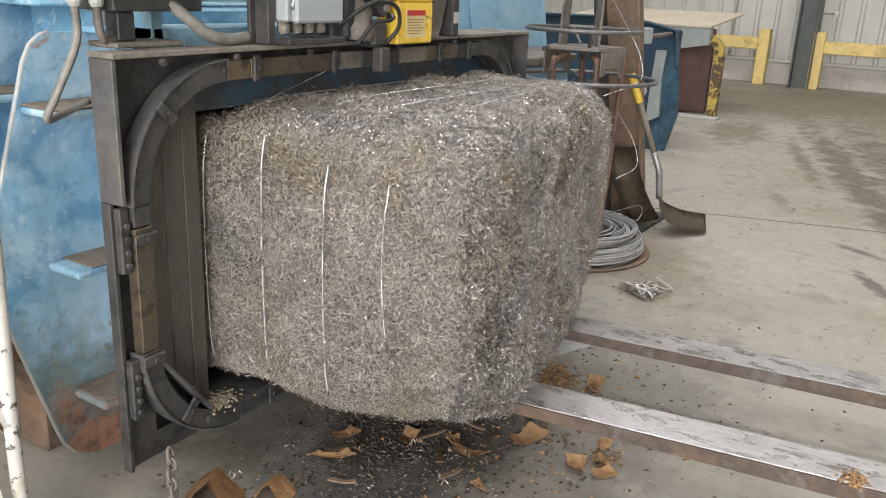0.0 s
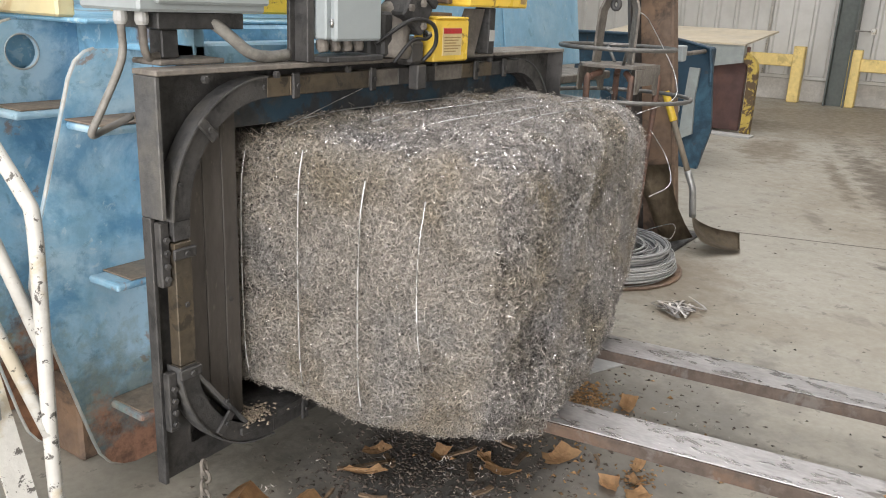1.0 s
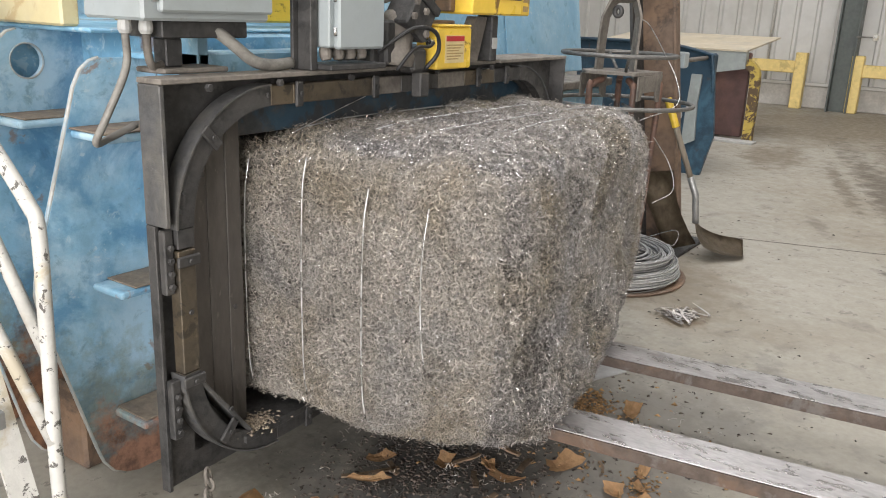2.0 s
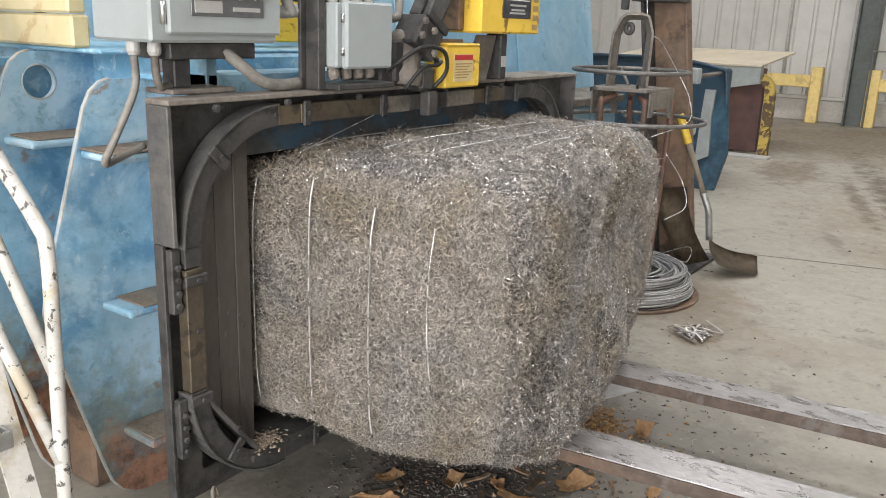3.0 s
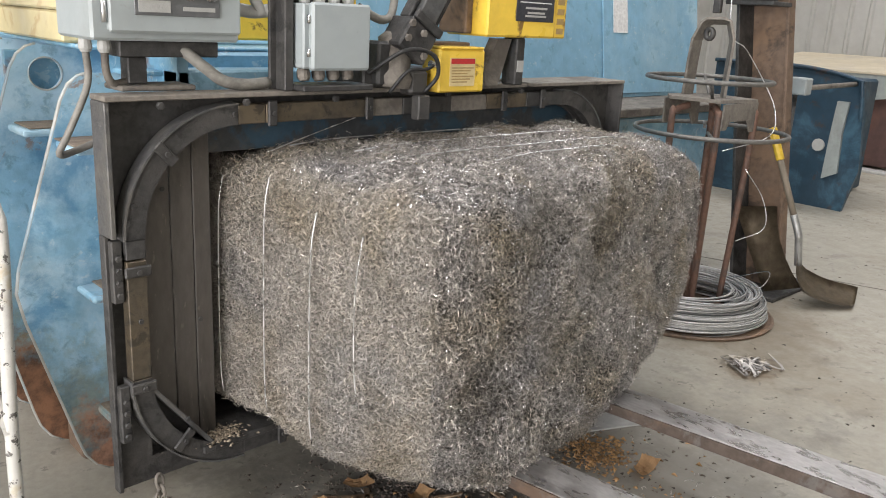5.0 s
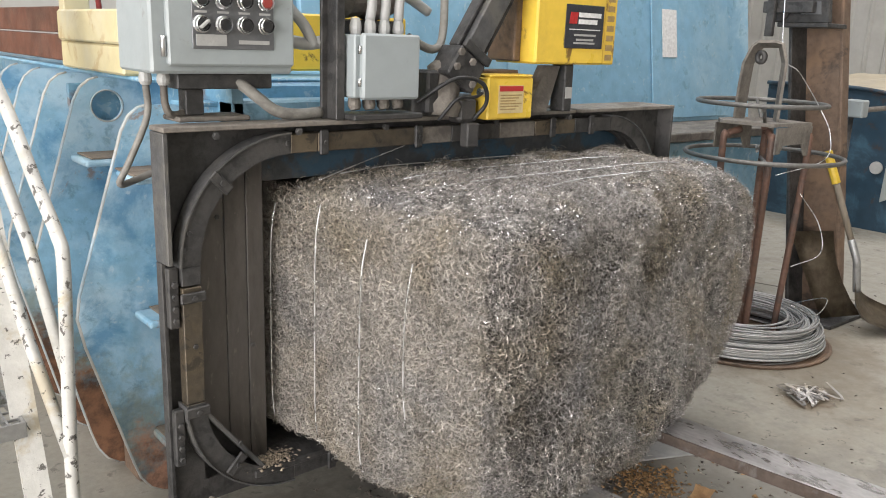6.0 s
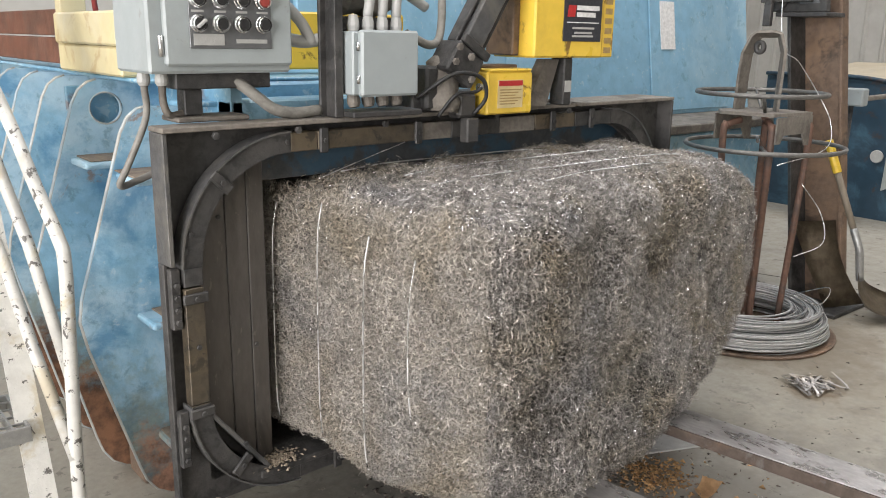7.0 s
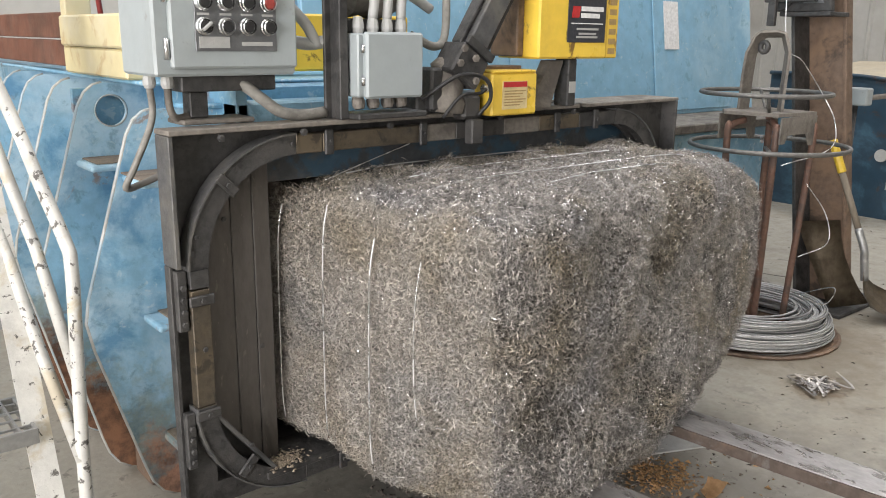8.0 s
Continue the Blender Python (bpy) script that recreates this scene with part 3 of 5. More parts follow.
part("web_plate", ring_plate(bmesh.new(), web, inner, -0.012, 0.0), M_STEEL, fr)
part("left_flange", B(-0.012, -0.072, 0.83, 0.0, -0.002, 1.135, bev=0.002), M_FLANGE, fr, "dusty grey flange")
part("left_flange", B(-0.012, -0.03, 0.165, 0.0, -0.002, 0.829, bev=0.002), M_STEEL, fr)
part("top_flange", B(-0.012, -0.078, 1.136, 1.40, 0.0, 1.148, bev=0.002), M_DUST, fr, "dusty top flange")
part("top_flange", B(1.43, -0.078, 1.136, XR + 0.01, 0.10, 1.148, bev=0.002), M_DUST, fr)
part("right_flange", B(XR, -0.075, 0.165, XR + 0.012, 0.05, 1.135, bev=0.002), M_STEEL, fr)

# wire track: straight bars and bent corners
yt0, yt1, tw = -0.062, -0.03, 0.05


def track_bar(x0, z0, x1, z1, material=M_TRACK):
    return part("track_bar", B(x0, yt0, z0, x1, yt1, z1, bev=0.002), material, fr, "dusty brown track bar")


def track_corner(cx, cz, a0, a1):
    bm = bmesh.new()
    o, i = arc(cx, cz, RAD + 0.052, a0, a1, 12), arc(cx, cz, RAD + 0.004, a0, a1, 12)
    slab(bm, o + i[::-1], "y", yt0, yt1)
    c = part("track_corner", bm, M_STEEL, fr, "bent dark track corner")
    lip = bmesh.new()
    slab(lip, arc(cx, cz, RAD + 0.057, a0, a1, 12) + arc(cx, cz, RAD + 0.0525, a0, a1, 12)[::-1], "y", yt0 - 0.006, -0.02)
    part("lip", lip, M_FLANGE, c, "worn grey lip")
    return c


cl, cr, ct, cb = L + RAD, R - RAD, TZ - RAD, BZ + RAD
track_corner(cl, ct, 90, 180), track_corner(cl, cb, 180, 270), track_corner(cr, ct, 0, 90), track_corner(cr, cb, 270, 360)
xs = [cl, 0.40, 0.72, 0.86, 1.06, 1.22, 1.42, cr]
for i, (a, b) in enumerate(zip(xs, xs[1:])):
    track_bar(a + 0.001, TZ + 0.004, b - 0.001, TZ + 0.052, (M_TRACK, M_TRACK, M_DUST, M_STEEL, M_DUST, M_TRACK, M_STEEL)[i])
for a, b in ((cb, 0.47), (0.472, 0.77), (0.772, ct)):
    track_bar(L - 0.052, a + 0.001, L - 0.004, b - 0.001, M_TRACK if b < 0.8 else M_STEEL)
track_bar(cl, BZ - 0.052, cr, BZ - 0.004, M_STEEL)
for x, z, ang in ((0.415, TZ + 0.028, 0), (0.73, TZ + 0.028, 0), (1.30, TZ + 0.028, 0), (1.5, TZ + 0.028, 0), (L - 0.028, 0.745, 90), (L - 0.028, 0.452, 90),
                  (cl - 0.193, ct + 0.193, 45), (cl - 0.193 + 0.02, cb - 0.193, -45), (0.44, BZ - 0.028, 0)):
    m = Matrix.Translation((x, 0, z)) @ Matrix.Rotation(radians(-ang), 4, "Y")
    part("clamp", B(-0.013, yt0 - 0.010, -0.032, 0.013, yt0 - 0.001, 0.032, bev=0.003, m=m), M_STEEL, fr)
    part("bolt", bolt(m @ Vector((0, yt0 - 0.012, 0)), (0, -1, 0), 0.007, 0.005), M_STEEL, fr)
for x, z in ((0.14, 0.92), (0.23, 0.57), (0.05, 0.62), (0.16, 0.33), (0.31, 1.095), (0.13, 1.0), (0.045, 0.90), (0.03, 0.86)):
    part("bolt", bolt((x, -0.012 if x in (0.14, 0.23) else yt0, z), (0, -1, 0), 0.007, 0.005), M_STEEL, fr)
for x in (0.11, 0.33, 0.60, 1.02, 1.36):
    part("bolt", bolt((x, -0.078, 1.125), (0, -1, 0), 0.009, 0.012), M_STEEL, fr)
for z0 in (0.80, 0.44):
    hinge = part("hinge", B(-0.006, -0.052, z0 - 0.13, 0.02, -0.032, z0 + 0.02, bev=0.003), M_STEEL, fr)
    for k in range(4):
        part("nut", bolt((0.007, -0.053, z0 - 0.11 + k * 0.030), (0, -1, 0), 0.008, 0.009), M_STEEL, hinge)

# chamber plates behind the track
ch = thing("chamber_lining", (0.2, 0.05, 0.2), "dark scraped chamber plates behind the track", "baler lining")
part("plate", B(0.02, 0.001, 0.20, 0.165, 0.02, 1.08, bev=0.002), M_PANEL, ch)
part("plate", B(0.167, 0.001, 0.20, 0.225, 0.02, 1.08, bev=0.002), M_PANEL, ch)
part("plate", B(0.227, 0.001, 0.20, 0.274, 0.03, 1.08, bev=0.002), M_PANEL, ch)
part("top_plate", B(0.276, 0.021, 0.99, 1.86, 0.04, 1.10, bev=0.002), M_PANELBLUE, ch, "dark plate with blue paint traces")
part("chamber_side", B(0.276, 0.041, 0.20, 0.292, 0.9, 0.984, bev=0), M_STEEL, ch)
part("chamber_roof", B(0.247, 0.041, 1.0, 1.86, 0.9, 1.02, bev=0), M_STEEL, ch)
part("chamber_right", B(1.90, 0.021, 0.20, 1.95, 0.9, 0.984, bev=0), M_STEEL, ch)
part("chamber_back", B(0.293, 0.9, 0.2, 1.89, 0.92, 1.0, bev=0), M_STEEL, ch)
part("sill", B(0.2, -0.07, 0.215, 1.75, 0.9, 0.235, bev=0.002), M_STEEL, ch, "dark sill with swarf crumbs")
m = Matrix.Translation((0.155, -0.035, 0.332)) @ Matrix.Rotation(radians(52), 4, "Y")
part("diagonal_bar", B(-0.140, -0.025, -0.006, 0.135, 0.03, 0.006, bev=0.002, m=m), M_FLANGE, ch, "worn diagonal bar")
part("corner_plate", S([(0.085, 0.23), (0.225, 0.23), (0.085, 0.41)], "y", -0.012, -0.004), M_STEEL, ch)
part("bolt", bolt((0.125, -0.012, 0.30), (0, -1, 0), 0.012, 0.008), M_STEEL, ch)
for a in (fr, ch):
    a.matrix_basis = Matrix.Rotation(radians(2.2), 4, "Z") @ Matrix.Translation(BASE[a.name])

# ---- control gear on the frame ----
cbx = thing("control_box", (0.17, 0.05, 1.26), "light grey steel control box with push buttons", "control box")
body = part("body", B(-0.012, -0.035, 1.262, 0.337, 0.17, 1.62, bev=0.006), M_GREYBOX, cbx)
door = part("door", B(0.02, -0.055, 1.28, 0.332, -0.036, 1.60, bev=0.005), M_GREYBOX, cbx)
for z in (1.30, 1.42, 1.54):
    part("hinge", C((0.012, -0.048, z), (0.012, -0.048, z + 0.045), 0.006, 8), M_CHROME, cbx)
pl = part("button_plate", B(0.075, -0.059, 1.318, 0.275, -0.056, 1.56, bev=0.001), M_PLATE, cbx, "dark button plate")
part("name_tag", B(0.083, -0.0615, 1.325, 0.155, -0.0592, 1.350, bev=0), M_LIGHTLABEL, pl)
part("name_tag", B(0.185, -0.0615, 1.330, 0.262, -0.0592, 1.339, bev=0), M_LIGHTLABEL, pl)
for r, z in enumerate((1.372, 1.425, 1.478)):
    for c, x in enumerate((0.095, 0.148, 0.200, 0.252)):
        b = part("push_button", lathe(bmesh.new(), (x, -0.059, z), (0, -1, 0), [(0, 0.020), (0.006, 0.020), (0.008, 0.018), (0.016, 0.017), (0.018, 0.0155), (0.014, 0.0135)], 20), M_CHROME, cbx, "chrome-ringed push button")
        part("cap", C((x, -0.070, z), (x, -0.0765, z), 0.013, 16, 0.002), (M_RED if (r, c) == (1, 3) else M_BLACK), b)
        part("tag", B(x - 0.014, -0.0605, z + 0.024, x + 0.014, -0.0592, z + 0.029, bev=0), M_LIGHTLABEL, b)
        if (r, c) == (0, 0):
            part("lever", B(-0.003, -0.006, -0.013, 0.003, 0.006, 0.013, bev=0.001, m=Matrix.Translation((x, -0.08, z)) @ Matrix.Rotation(radians(50), 4, "Y")), M_LIGHTLABEL, b)
part("bracket", B(0.06, 0.0, 1.225, 0.30, 0.12, 1.2615, bev=0.003), M_STEEL, cbx)
part("stand", B(0.09, 0.03, 1.162, 0.135, 0.075, 1.224, bev=0.003), M_STEEL, cbx)
part("stand_foot", B(0.06, 0.0, 1.149, 0.24, 0.10, 1.161, bev=0.003), M_DUST, cbx)
for x, y in ((0.005, 0.05), (0.035, 0.02)):
    part("gland", lathe(bmesh.new(), (x, y, 1.2615), (0, 0, -1), [(0, 0.013), (0.012, 0.015), (0.02, 0.015), (0.028, 0.011)], 12), M_LIGHTLABEL, cbx)
c1 = thing("flexible_conduit", (0.0, 0.05, 1.0), "grey flexible conduit hanging from the box", "conduit", "conduits")
part("hose", T(bend([(0.005, 0.05, 1.235), (0.008, 0.06, 1.16), (-0.03, 0.09, 1.05), (-0.05, 0.1, 1.0), (0.0, 0.12, 1.005), (0.06, 0.11, 1.03)]), 0.0085, 8), M_CONDUIT, c1)
c2 = thing("flexible_conduit", (0.05, 0.03, 1.17), "tan flexible conduit bent under the box", "conduit", "conduits")
part("hose", T(bend([(0.035, 0.02, 1.235), (0.037, 0.02, 1.19), (0.055, 0.03, 1.165), (0.10, 0.05, 1.168)]), 0.009, 8), M_DUST, c2)
c3 = thing("liquid_tight_conduit", (0.3, -0.02, 1.17), "thick grey conduit sweeping down from the box", "conduit", "conduits")
part("hose", T(bend([(0.175, 0.03, 1.245), (0.215, 0.01, 1.238), (0.255, -0.01, 1.205), (0.30, -0.02, 1.172), (0.36, -0.02, 1.162), (0.43, -0.01, 1.165)]), 0.0145, 10), M_CONDUIT, c3)
part("elbow", T(bend([(0.15, 0.03, 1.262), (0.16, 0.03, 1.245), (0.185, 0.027, 1.245)]), 0.018, 10), M_LIGHTLABEL, c3)

mast = thing("upright_post", (0.46, 0.0, 1.15), "dark steel upright on the frame", "post")
part("web", B(0.445, -0.065, 1.149, 0.47, -0.02, 2.1, bev=0.002), M_STEEL, mast)
part("flange", B(0.43, -0.019, 1.149, 0.486, -0.008, 2.1, bev=0.002), M_STEEL, mast)

jb = thing("junction_box", (0.57, -0.06, 1.2), "light grey junction box with a hinged cover", "junction box")
part("body", B(0.478, -0.095, 1.205, 0.664, -0.01, 1.362, bev=0.004), M_GREYBOX, jb)
part("cover", B(0.490, -0.118, 1.202, 0.670, -0.096, 1.366, bev=0.006), M_GREYBOX, jb)
for z in (1.235, 1.315):
    part("hinge", C((0.486, -0.108, z), (0.486, -0.108, z + 0.02), 0.005, 8), M_CHROME, jb)
part("base", B(0.47, -0.11, 1.150, 0.69, -0.012, 1.165, bev=0.003), M_STEEL, jb)
for x in (0.50, 0.545, 0.59, 0.635):
    part("cable_gland", lathe(bmesh.new(), (x, -0.06, 1.2045), (0, -0.25, -1), [(0, 0.014), (0.01, 0.017), (0.022, 0.017), (0.032, 0.012)], 12), M_DUST, jb)
    part("gland_nut", lathe(bmesh.new(), (x + 0.01, -0.05, 1.363), (0, 0, 1), [(0, 0.013), (0.012, 0.016), (0.024, 0.015), (0.04, 0.011)], 10), M_LIGHTLABEL, jb)
for i, x in enumerate((0.555, 0.60, 0.645)):
    c = thing("cable", (x, -0.05, 1.4), "pale grey cable rising from the junction box", "cable", "cables")
    part("sheath", T(bend([(x, -0.05, 1.40), (x + 0.005, -0.05, 1.46), (x + 0.03 * i, -0.02, 1.6), (x + 0.05 * i, 0.02, 1.9)]), 0.013, 8), M_LIGHTLABEL, c)

# strapping head
hd = thing("wire_tier", (0.82, -0.03, 1.1), "greasy dark strapping head with cylinder and bolts", "strapping head")
part("back_block", B(0.70, -0.05, 1.149, 1.10, 0.08, 1.20, bev=0.006), M_STEEL, hd)
part("casting", lathe(bmesh.new(), (0.80, -0.045, 1.15), (0.1, 0, 1), [(0, 0.055), (0.03, 0.06), (0.05, 0.048), (0.08, 0.052), (0.11, 0.045), (0.13, 0.05), (0.15, 0.03)], 12), M_DUST, hd)
part("casting", B(0.73, -0.075, 1.155, 0.775, 0.0, 1.275, bev=0.008), M_STEEL, hd)
part("casting", B(0.835, -0.09, 1.13, 0.905, -0.03, 1.20, bev=0.01), M_STEEL, hd)
part("foot_block", B(0.86, -0.10, 1.06, 0.905, -0.066, 1.13, bev=0.004), M_STEEL, hd)
m = Matrix.Translation((0.835, -0.07, 1.275)) @ Matrix.Rotation(radians(33), 4, "Y")
part("clevis", B(-0.055, -0.045, -0.04, 0.055, 0.045, 0.05, bev=0.006, m=m), M_STEEL, hd)
part("arm", B(-0.034, -0.034, 0.05, 0.034, 0.034, 0.62, bev=0.004, m=m), M_FLANGE, hd, "dusty square steel arm")
part("arm_cap", B(-0.05, -0.05, 0.0505, 0.06, -0.0345, 0.075, bev=0.003, m=m), M_STEEL, hd)
part("side_rod", B(-0.052, -0.02, 0.05, -0.040, 0.02, 0.6, bev=0.003, m=m), M_STEEL, hd)
part("side_rod", B(0.040, -0.02, 0.05, 0.055, 0.02, 0.6, bev=0.003, m=m), M_STEEL, hd)
for dx, dz in ((-0.04, -0.01), (0.035, -0.02), (0.0, 0.03), (-0.05, 0.03)):
    part("bolt", bolt(m @ Vector((dx, -0.045, dz)), (0, -1, 0), 0.011, 0.010), M_DUST, hd)
part("wide_plate", B(0.84, -0.05, 1.262, 1.10, 0.02, 1.276, bev=0.003), M_BROWN, hd)
bm = S([(1.13, 1.149), (1.22, 1.149), (1.27, 1.29), (1.21, 1.29)], "y", -0.06, -0.02)
part("gusset", bm, M_DUST, hd, "brown slanted gusset")
part("gusset", B(1.285, -0.07, 1.149, 1.325, -0.01, 1.295, bev=0.004), M_STEEL, hd)
part("nameplate", B(1.29, -0.074, 1.19, 1.318, -0.0705, 1.225, bev=0), M_LIGHTLABEL, hd)
for i, pts in enumerate(([(0.70, -0.07, 1.19), (0.78, -0.13, 1.255), (0.87, -0.14, 1.245), (0.90, -0.13, 1.19), (0.88, -0.1, 1.14)],
                         [(0.76, -0.09, 1.14), (0.80, -0.12, 1.20), (0.86, -0.125, 1.205), (0.89, -0.12, 1.215)])):
    h = thing("black_hose", pts[0], "thin black hose looping over the strapping head", "hose", "hoses")
    part("sheath", T(bend(pts), 0.006 - 0.001 * i, 8), M_BLACK, h)
for pts, r, mt in (([(0.70, -0.02, 1.36), (0.78, -0.03, 1.33), (0.84, 0.0, 1.38), (0.87, 0.04, 1.6)], 0.012, M_CONDUIT),
                   ([(0.67, 0.05, 1.5), (0.74, 0.02, 1.46), (0.80, 0.02, 1.43)], 0.014, M_LIGHTLABEL)):
    h = thing("hydraulic_hose", pts[0], "grey hydraulic hose behind the junction box", "hose", "hoses")
    part("sheath", T(bend(pts), r, 8), mt, h)
mot = thing("valve_block", (0.62, 0.06, 1.4), "dusty valve block behind the junction box", "valve block")
part("body", lathe(bmesh.new(), (0.52, 0.06, 1.47), (1, 0, 0), [(0, 0.05), (0.02, 0.07), (0.07, 0.06), (0.11, 0.075), (0.16, 0.06), (0.2, 0.04)], 14), M_DUST, mot)
part("pipe", T(bend([(0.36, 0.02, 1.42), (0.39, 0.0, 1.38), (0.42, 0.0, 1.33)]), 0.014, 8), M_LIGHTLABEL, mot)
part("pipe", T(bend([(0.36, 0.02, 1.34), (0.40, 0.01, 1.335), (0.44, 0.0, 1.34)]), 0.016, 8), M_LIGHTLABEL, mot)
part("bracket", B(0.50, 0.02, 1.3625, 0.70, 0.10, 1.40, bev=0.004), M_STEEL, mot)

ys = thing("yellow_cover", (1.02, -0.08, 1.13), "small yellow metal cover with a worn warning label", "cover box")
part("body", B(0.925, -0.108, 1.137, 1.108, -0.03, 1.258, bev=0.005), M_YBOX, ys)
part("lid", B(0.93, -0.112, 1.2585, 1.10, -0.028, 1.266, bev=0.003), M_YBOX, ys)
lab = part("warning_label", B(0.965, -0.1105, 1.155, 1.065, -0.1085, 1.235, bev=0), M_PAPER, ys, "sun-faded warning label")
part("heading", B(0.968, -0.1118, 1.218, 1.062, -0.1107, 1.233, bev=0), M_SIGNRED, lab)
for k in range(6):
    part("text_bar", B(0.972, -0.1115, 1.205 - k * 0.008, 1.058 - (k % 3) * 0.012, -0.1107, 1.2085 - k * 0.008, bev=0), M_PAPERINK, lab)
part("fitting", C((0.905, -0.09, 1.215), (0.925, -0.09, 1.215), 0.012, 10, 0.002), M_CHROME, ys)

yb = thing("yellow_drive_cover", (1.28, -0.05, 1.3), "large yellow cover box with a black sign", "cover box")
part("body", B(1.115, -0.100, 1.296, 1.425, 0.08, 1.62, bev=0.006), M_YBOX, yb)
part("edge", B(1.426, -0.095, 1.297, 1.484, 0.06, 1.62, bev=0.004), M_YBOX, yb)
part("back", B(1.085, -0.04, 1.302, 1.114, 0.08, 1.62, bev=0.004), M_BROWN, yb)
sg = part("sign", B(1.235, -0.1035, 1.345, 1.41, -0.101, 1.475, bev=0.001), M_SIGN, yb, "black sign with a pale border")
part("logo_red", S([(1.25, 1.418), (1.283, 1.418), (1.288, 1.452), (1.255, 1.452)], "y", -0.105, -0.1036), M_SIGNRED, sg)
part("logo_bar", B(1.292, -0.105, 1.438, 1.395, -0.1036, 1.452, bev=0), M_SIGNWHITE, sg)
part("logo_bar", B(1.292, -0.105, 1.418, 1.378, -0.1036, 1.432, bev=0), M_SIGNWHITE, sg)
part("rule", B(1.25, -0.105, 1.400, 1.395, -0.1036, 1.403, bev=0), M_SIGNWHITE, sg)
for x0, x1, z in ((1.275, 1.375, 1.382), (1.285, 1.365, 1.368), (1.275, 1.372, 1.358)):
    part("text_bar", B(x0, -0.105, z, x1, -0.1036, z + 0.006, bev=0), M_LIGHTLABEL, sg)
for k in range(9):
    part("stencil_bar", B(1.437, -0.0965, 1.31 + k * 0.03, 1.47, -0.0952, 1.328 + k * 0.03, bev=0), M_PAPERINK, yb)

# ---- the bale ----
X0, X1, Y0, Y1, Z0, Z1 = 0.385, 2.03, -0.62, 0.50, 0.222, 0.985


def bale_point(u, v, w):
    """A point of the lumpy bale surface from a point of the unit cube's surface (each -1 to 1)."""
    c = np.stack([u, v, w], -1)
    n4 = np.power(np.power(np.abs(c), 10).sum(-1), 1 / 10)[..., None]
    d = c / n4
    x = (X0 + X1) / 2 + d[..., 0] * (X1 - X0) / 2
    y = (Y0 + Y1) / 2 + d[..., 1] * (Y1 - Y0) / 2
    z = (Z0 + Z1) / 2 + d[..., 2] * (Z1 - Z0) / 2
    out = np.clip((0.1 - y) / 0.7, 0, 1)
    y = y + out * (-0.080 + 0.190 * (x - X0))                           # the free end is skewed
    low = np.clip((0.55 - z) / 0.3, 0, 1)
    y = y - out * 0.05 * low * np.clip((x - 0.5) * 3, 0, 1)
    lw = np.clip((0.6 - z) / 0.38, 0, 1)
    far = np.clip(x - 1.40, 0, 1)
    flare = np.clip((-0.10 - y) / 0.15, 0, 1)
    wide = (0.45 + 0.18 * flare) * (1 - out * (0.12 * lw + 0.44 * lw ** 3) / 0.63)
    x = np.where(far > 0, 1.40 + far * wide / 0.63, x)                  # swells outside the frame, worn off below
    x = x - (0.020 * np.clip((y + 0.35) / 0.35, 0, 1) + 0.045 * np.clip((y + 0.06) / 0.14, 0, 1)) * (x < 0.6) - 0.010 * low * (x < 0.6)
    cf = np.clip((-0.30 - y) / 0.3, 0, 1) * np.clip((0.72 - x) / 0.34, 0, 1) * (0.25 + 0.75 * low)
    x = x + 0.14 * cf
    y = y + 0.11 * cf
    z = z - 0.20 * out * np.clip(x - 1.58, 0, 1) * np.clip((z - 0.5) / 0.4, 0, 1) + 0.04 * (1 - out) * low - 0.035 * out * low * (x < 1.35)
    return np.stack([x, y, z], -1)


def lump(p):
    a = np.sin(p[:, 0] * 17 + 1.3) * np.sin(p[:, 1] * 15 + 0.4) * np.sin(p[:, 2] * 16 + 2.0)
    b = np.sin(p[:, 0] * 37 + 4.1) * np.sin(p[:, 1] * 33 + 1.4) * np.sin(p[:, 2] * 35 + 0.7)
    g = np.sin(p[:, 0] * 9.3 + 2.2) * np.cos(p[:, 2] * 10.5 + 0.8) * np.cos(p[:, 1] * 3 + 0.3)
    free = np.clip((p[:, 0] - 0.42) / 0.2, 0.15, 1)                     # the side against the chamber is pressed flat
    out = free * (0.014 * a + 0.010 * b + 0.017 * np.minimum(g, 0.3))
    for x, y, z, r, depth in DENTS:
        out = out - depth * np.exp(-((p[:, 0] - x) ** 2 + (p[:, 1] - y) ** 2 + (p[:, 2] - z) ** 2) / (r * r))
    return out


DENTS = ((1.22, -0.44, 0.74, 0.13, 0.085), (0.86, -0.56, 0.86, 0.10, 0.06), (1.05, -0.50, 0.45, 0.10, 0.05), (0.95, -0.56, 0.62, 0.07, -0.035), (0.355, -0.09, 0.60, 0.035, 0.03),
         (1.62, -0.40, 0.55, 0.10, 0.05), (0.62, -0.62, 0.50, 0.09, 0.035), (0.75, -0.60, 0.70, 0.08, -0.03), (1.45, -0.45, 0.90, 0.10, -0.03))
rng = np.random.default_rng(7)


def outward(p):
    c = np.array([(X0 + X1) / 2, (Y0 + Y1) / 2, (Z0 + Z1) / 2])
    h = np.array([(X1 - X0) / 2, (Y1 - Y0) / 2, (Z1 - Z0) / 2])
    q = (p - c) / h
    n = np.sign(q) * np.power(np.abs(q), 8) / h
    return n / np.linalg.norm(n, axis=1, keepdims=True)


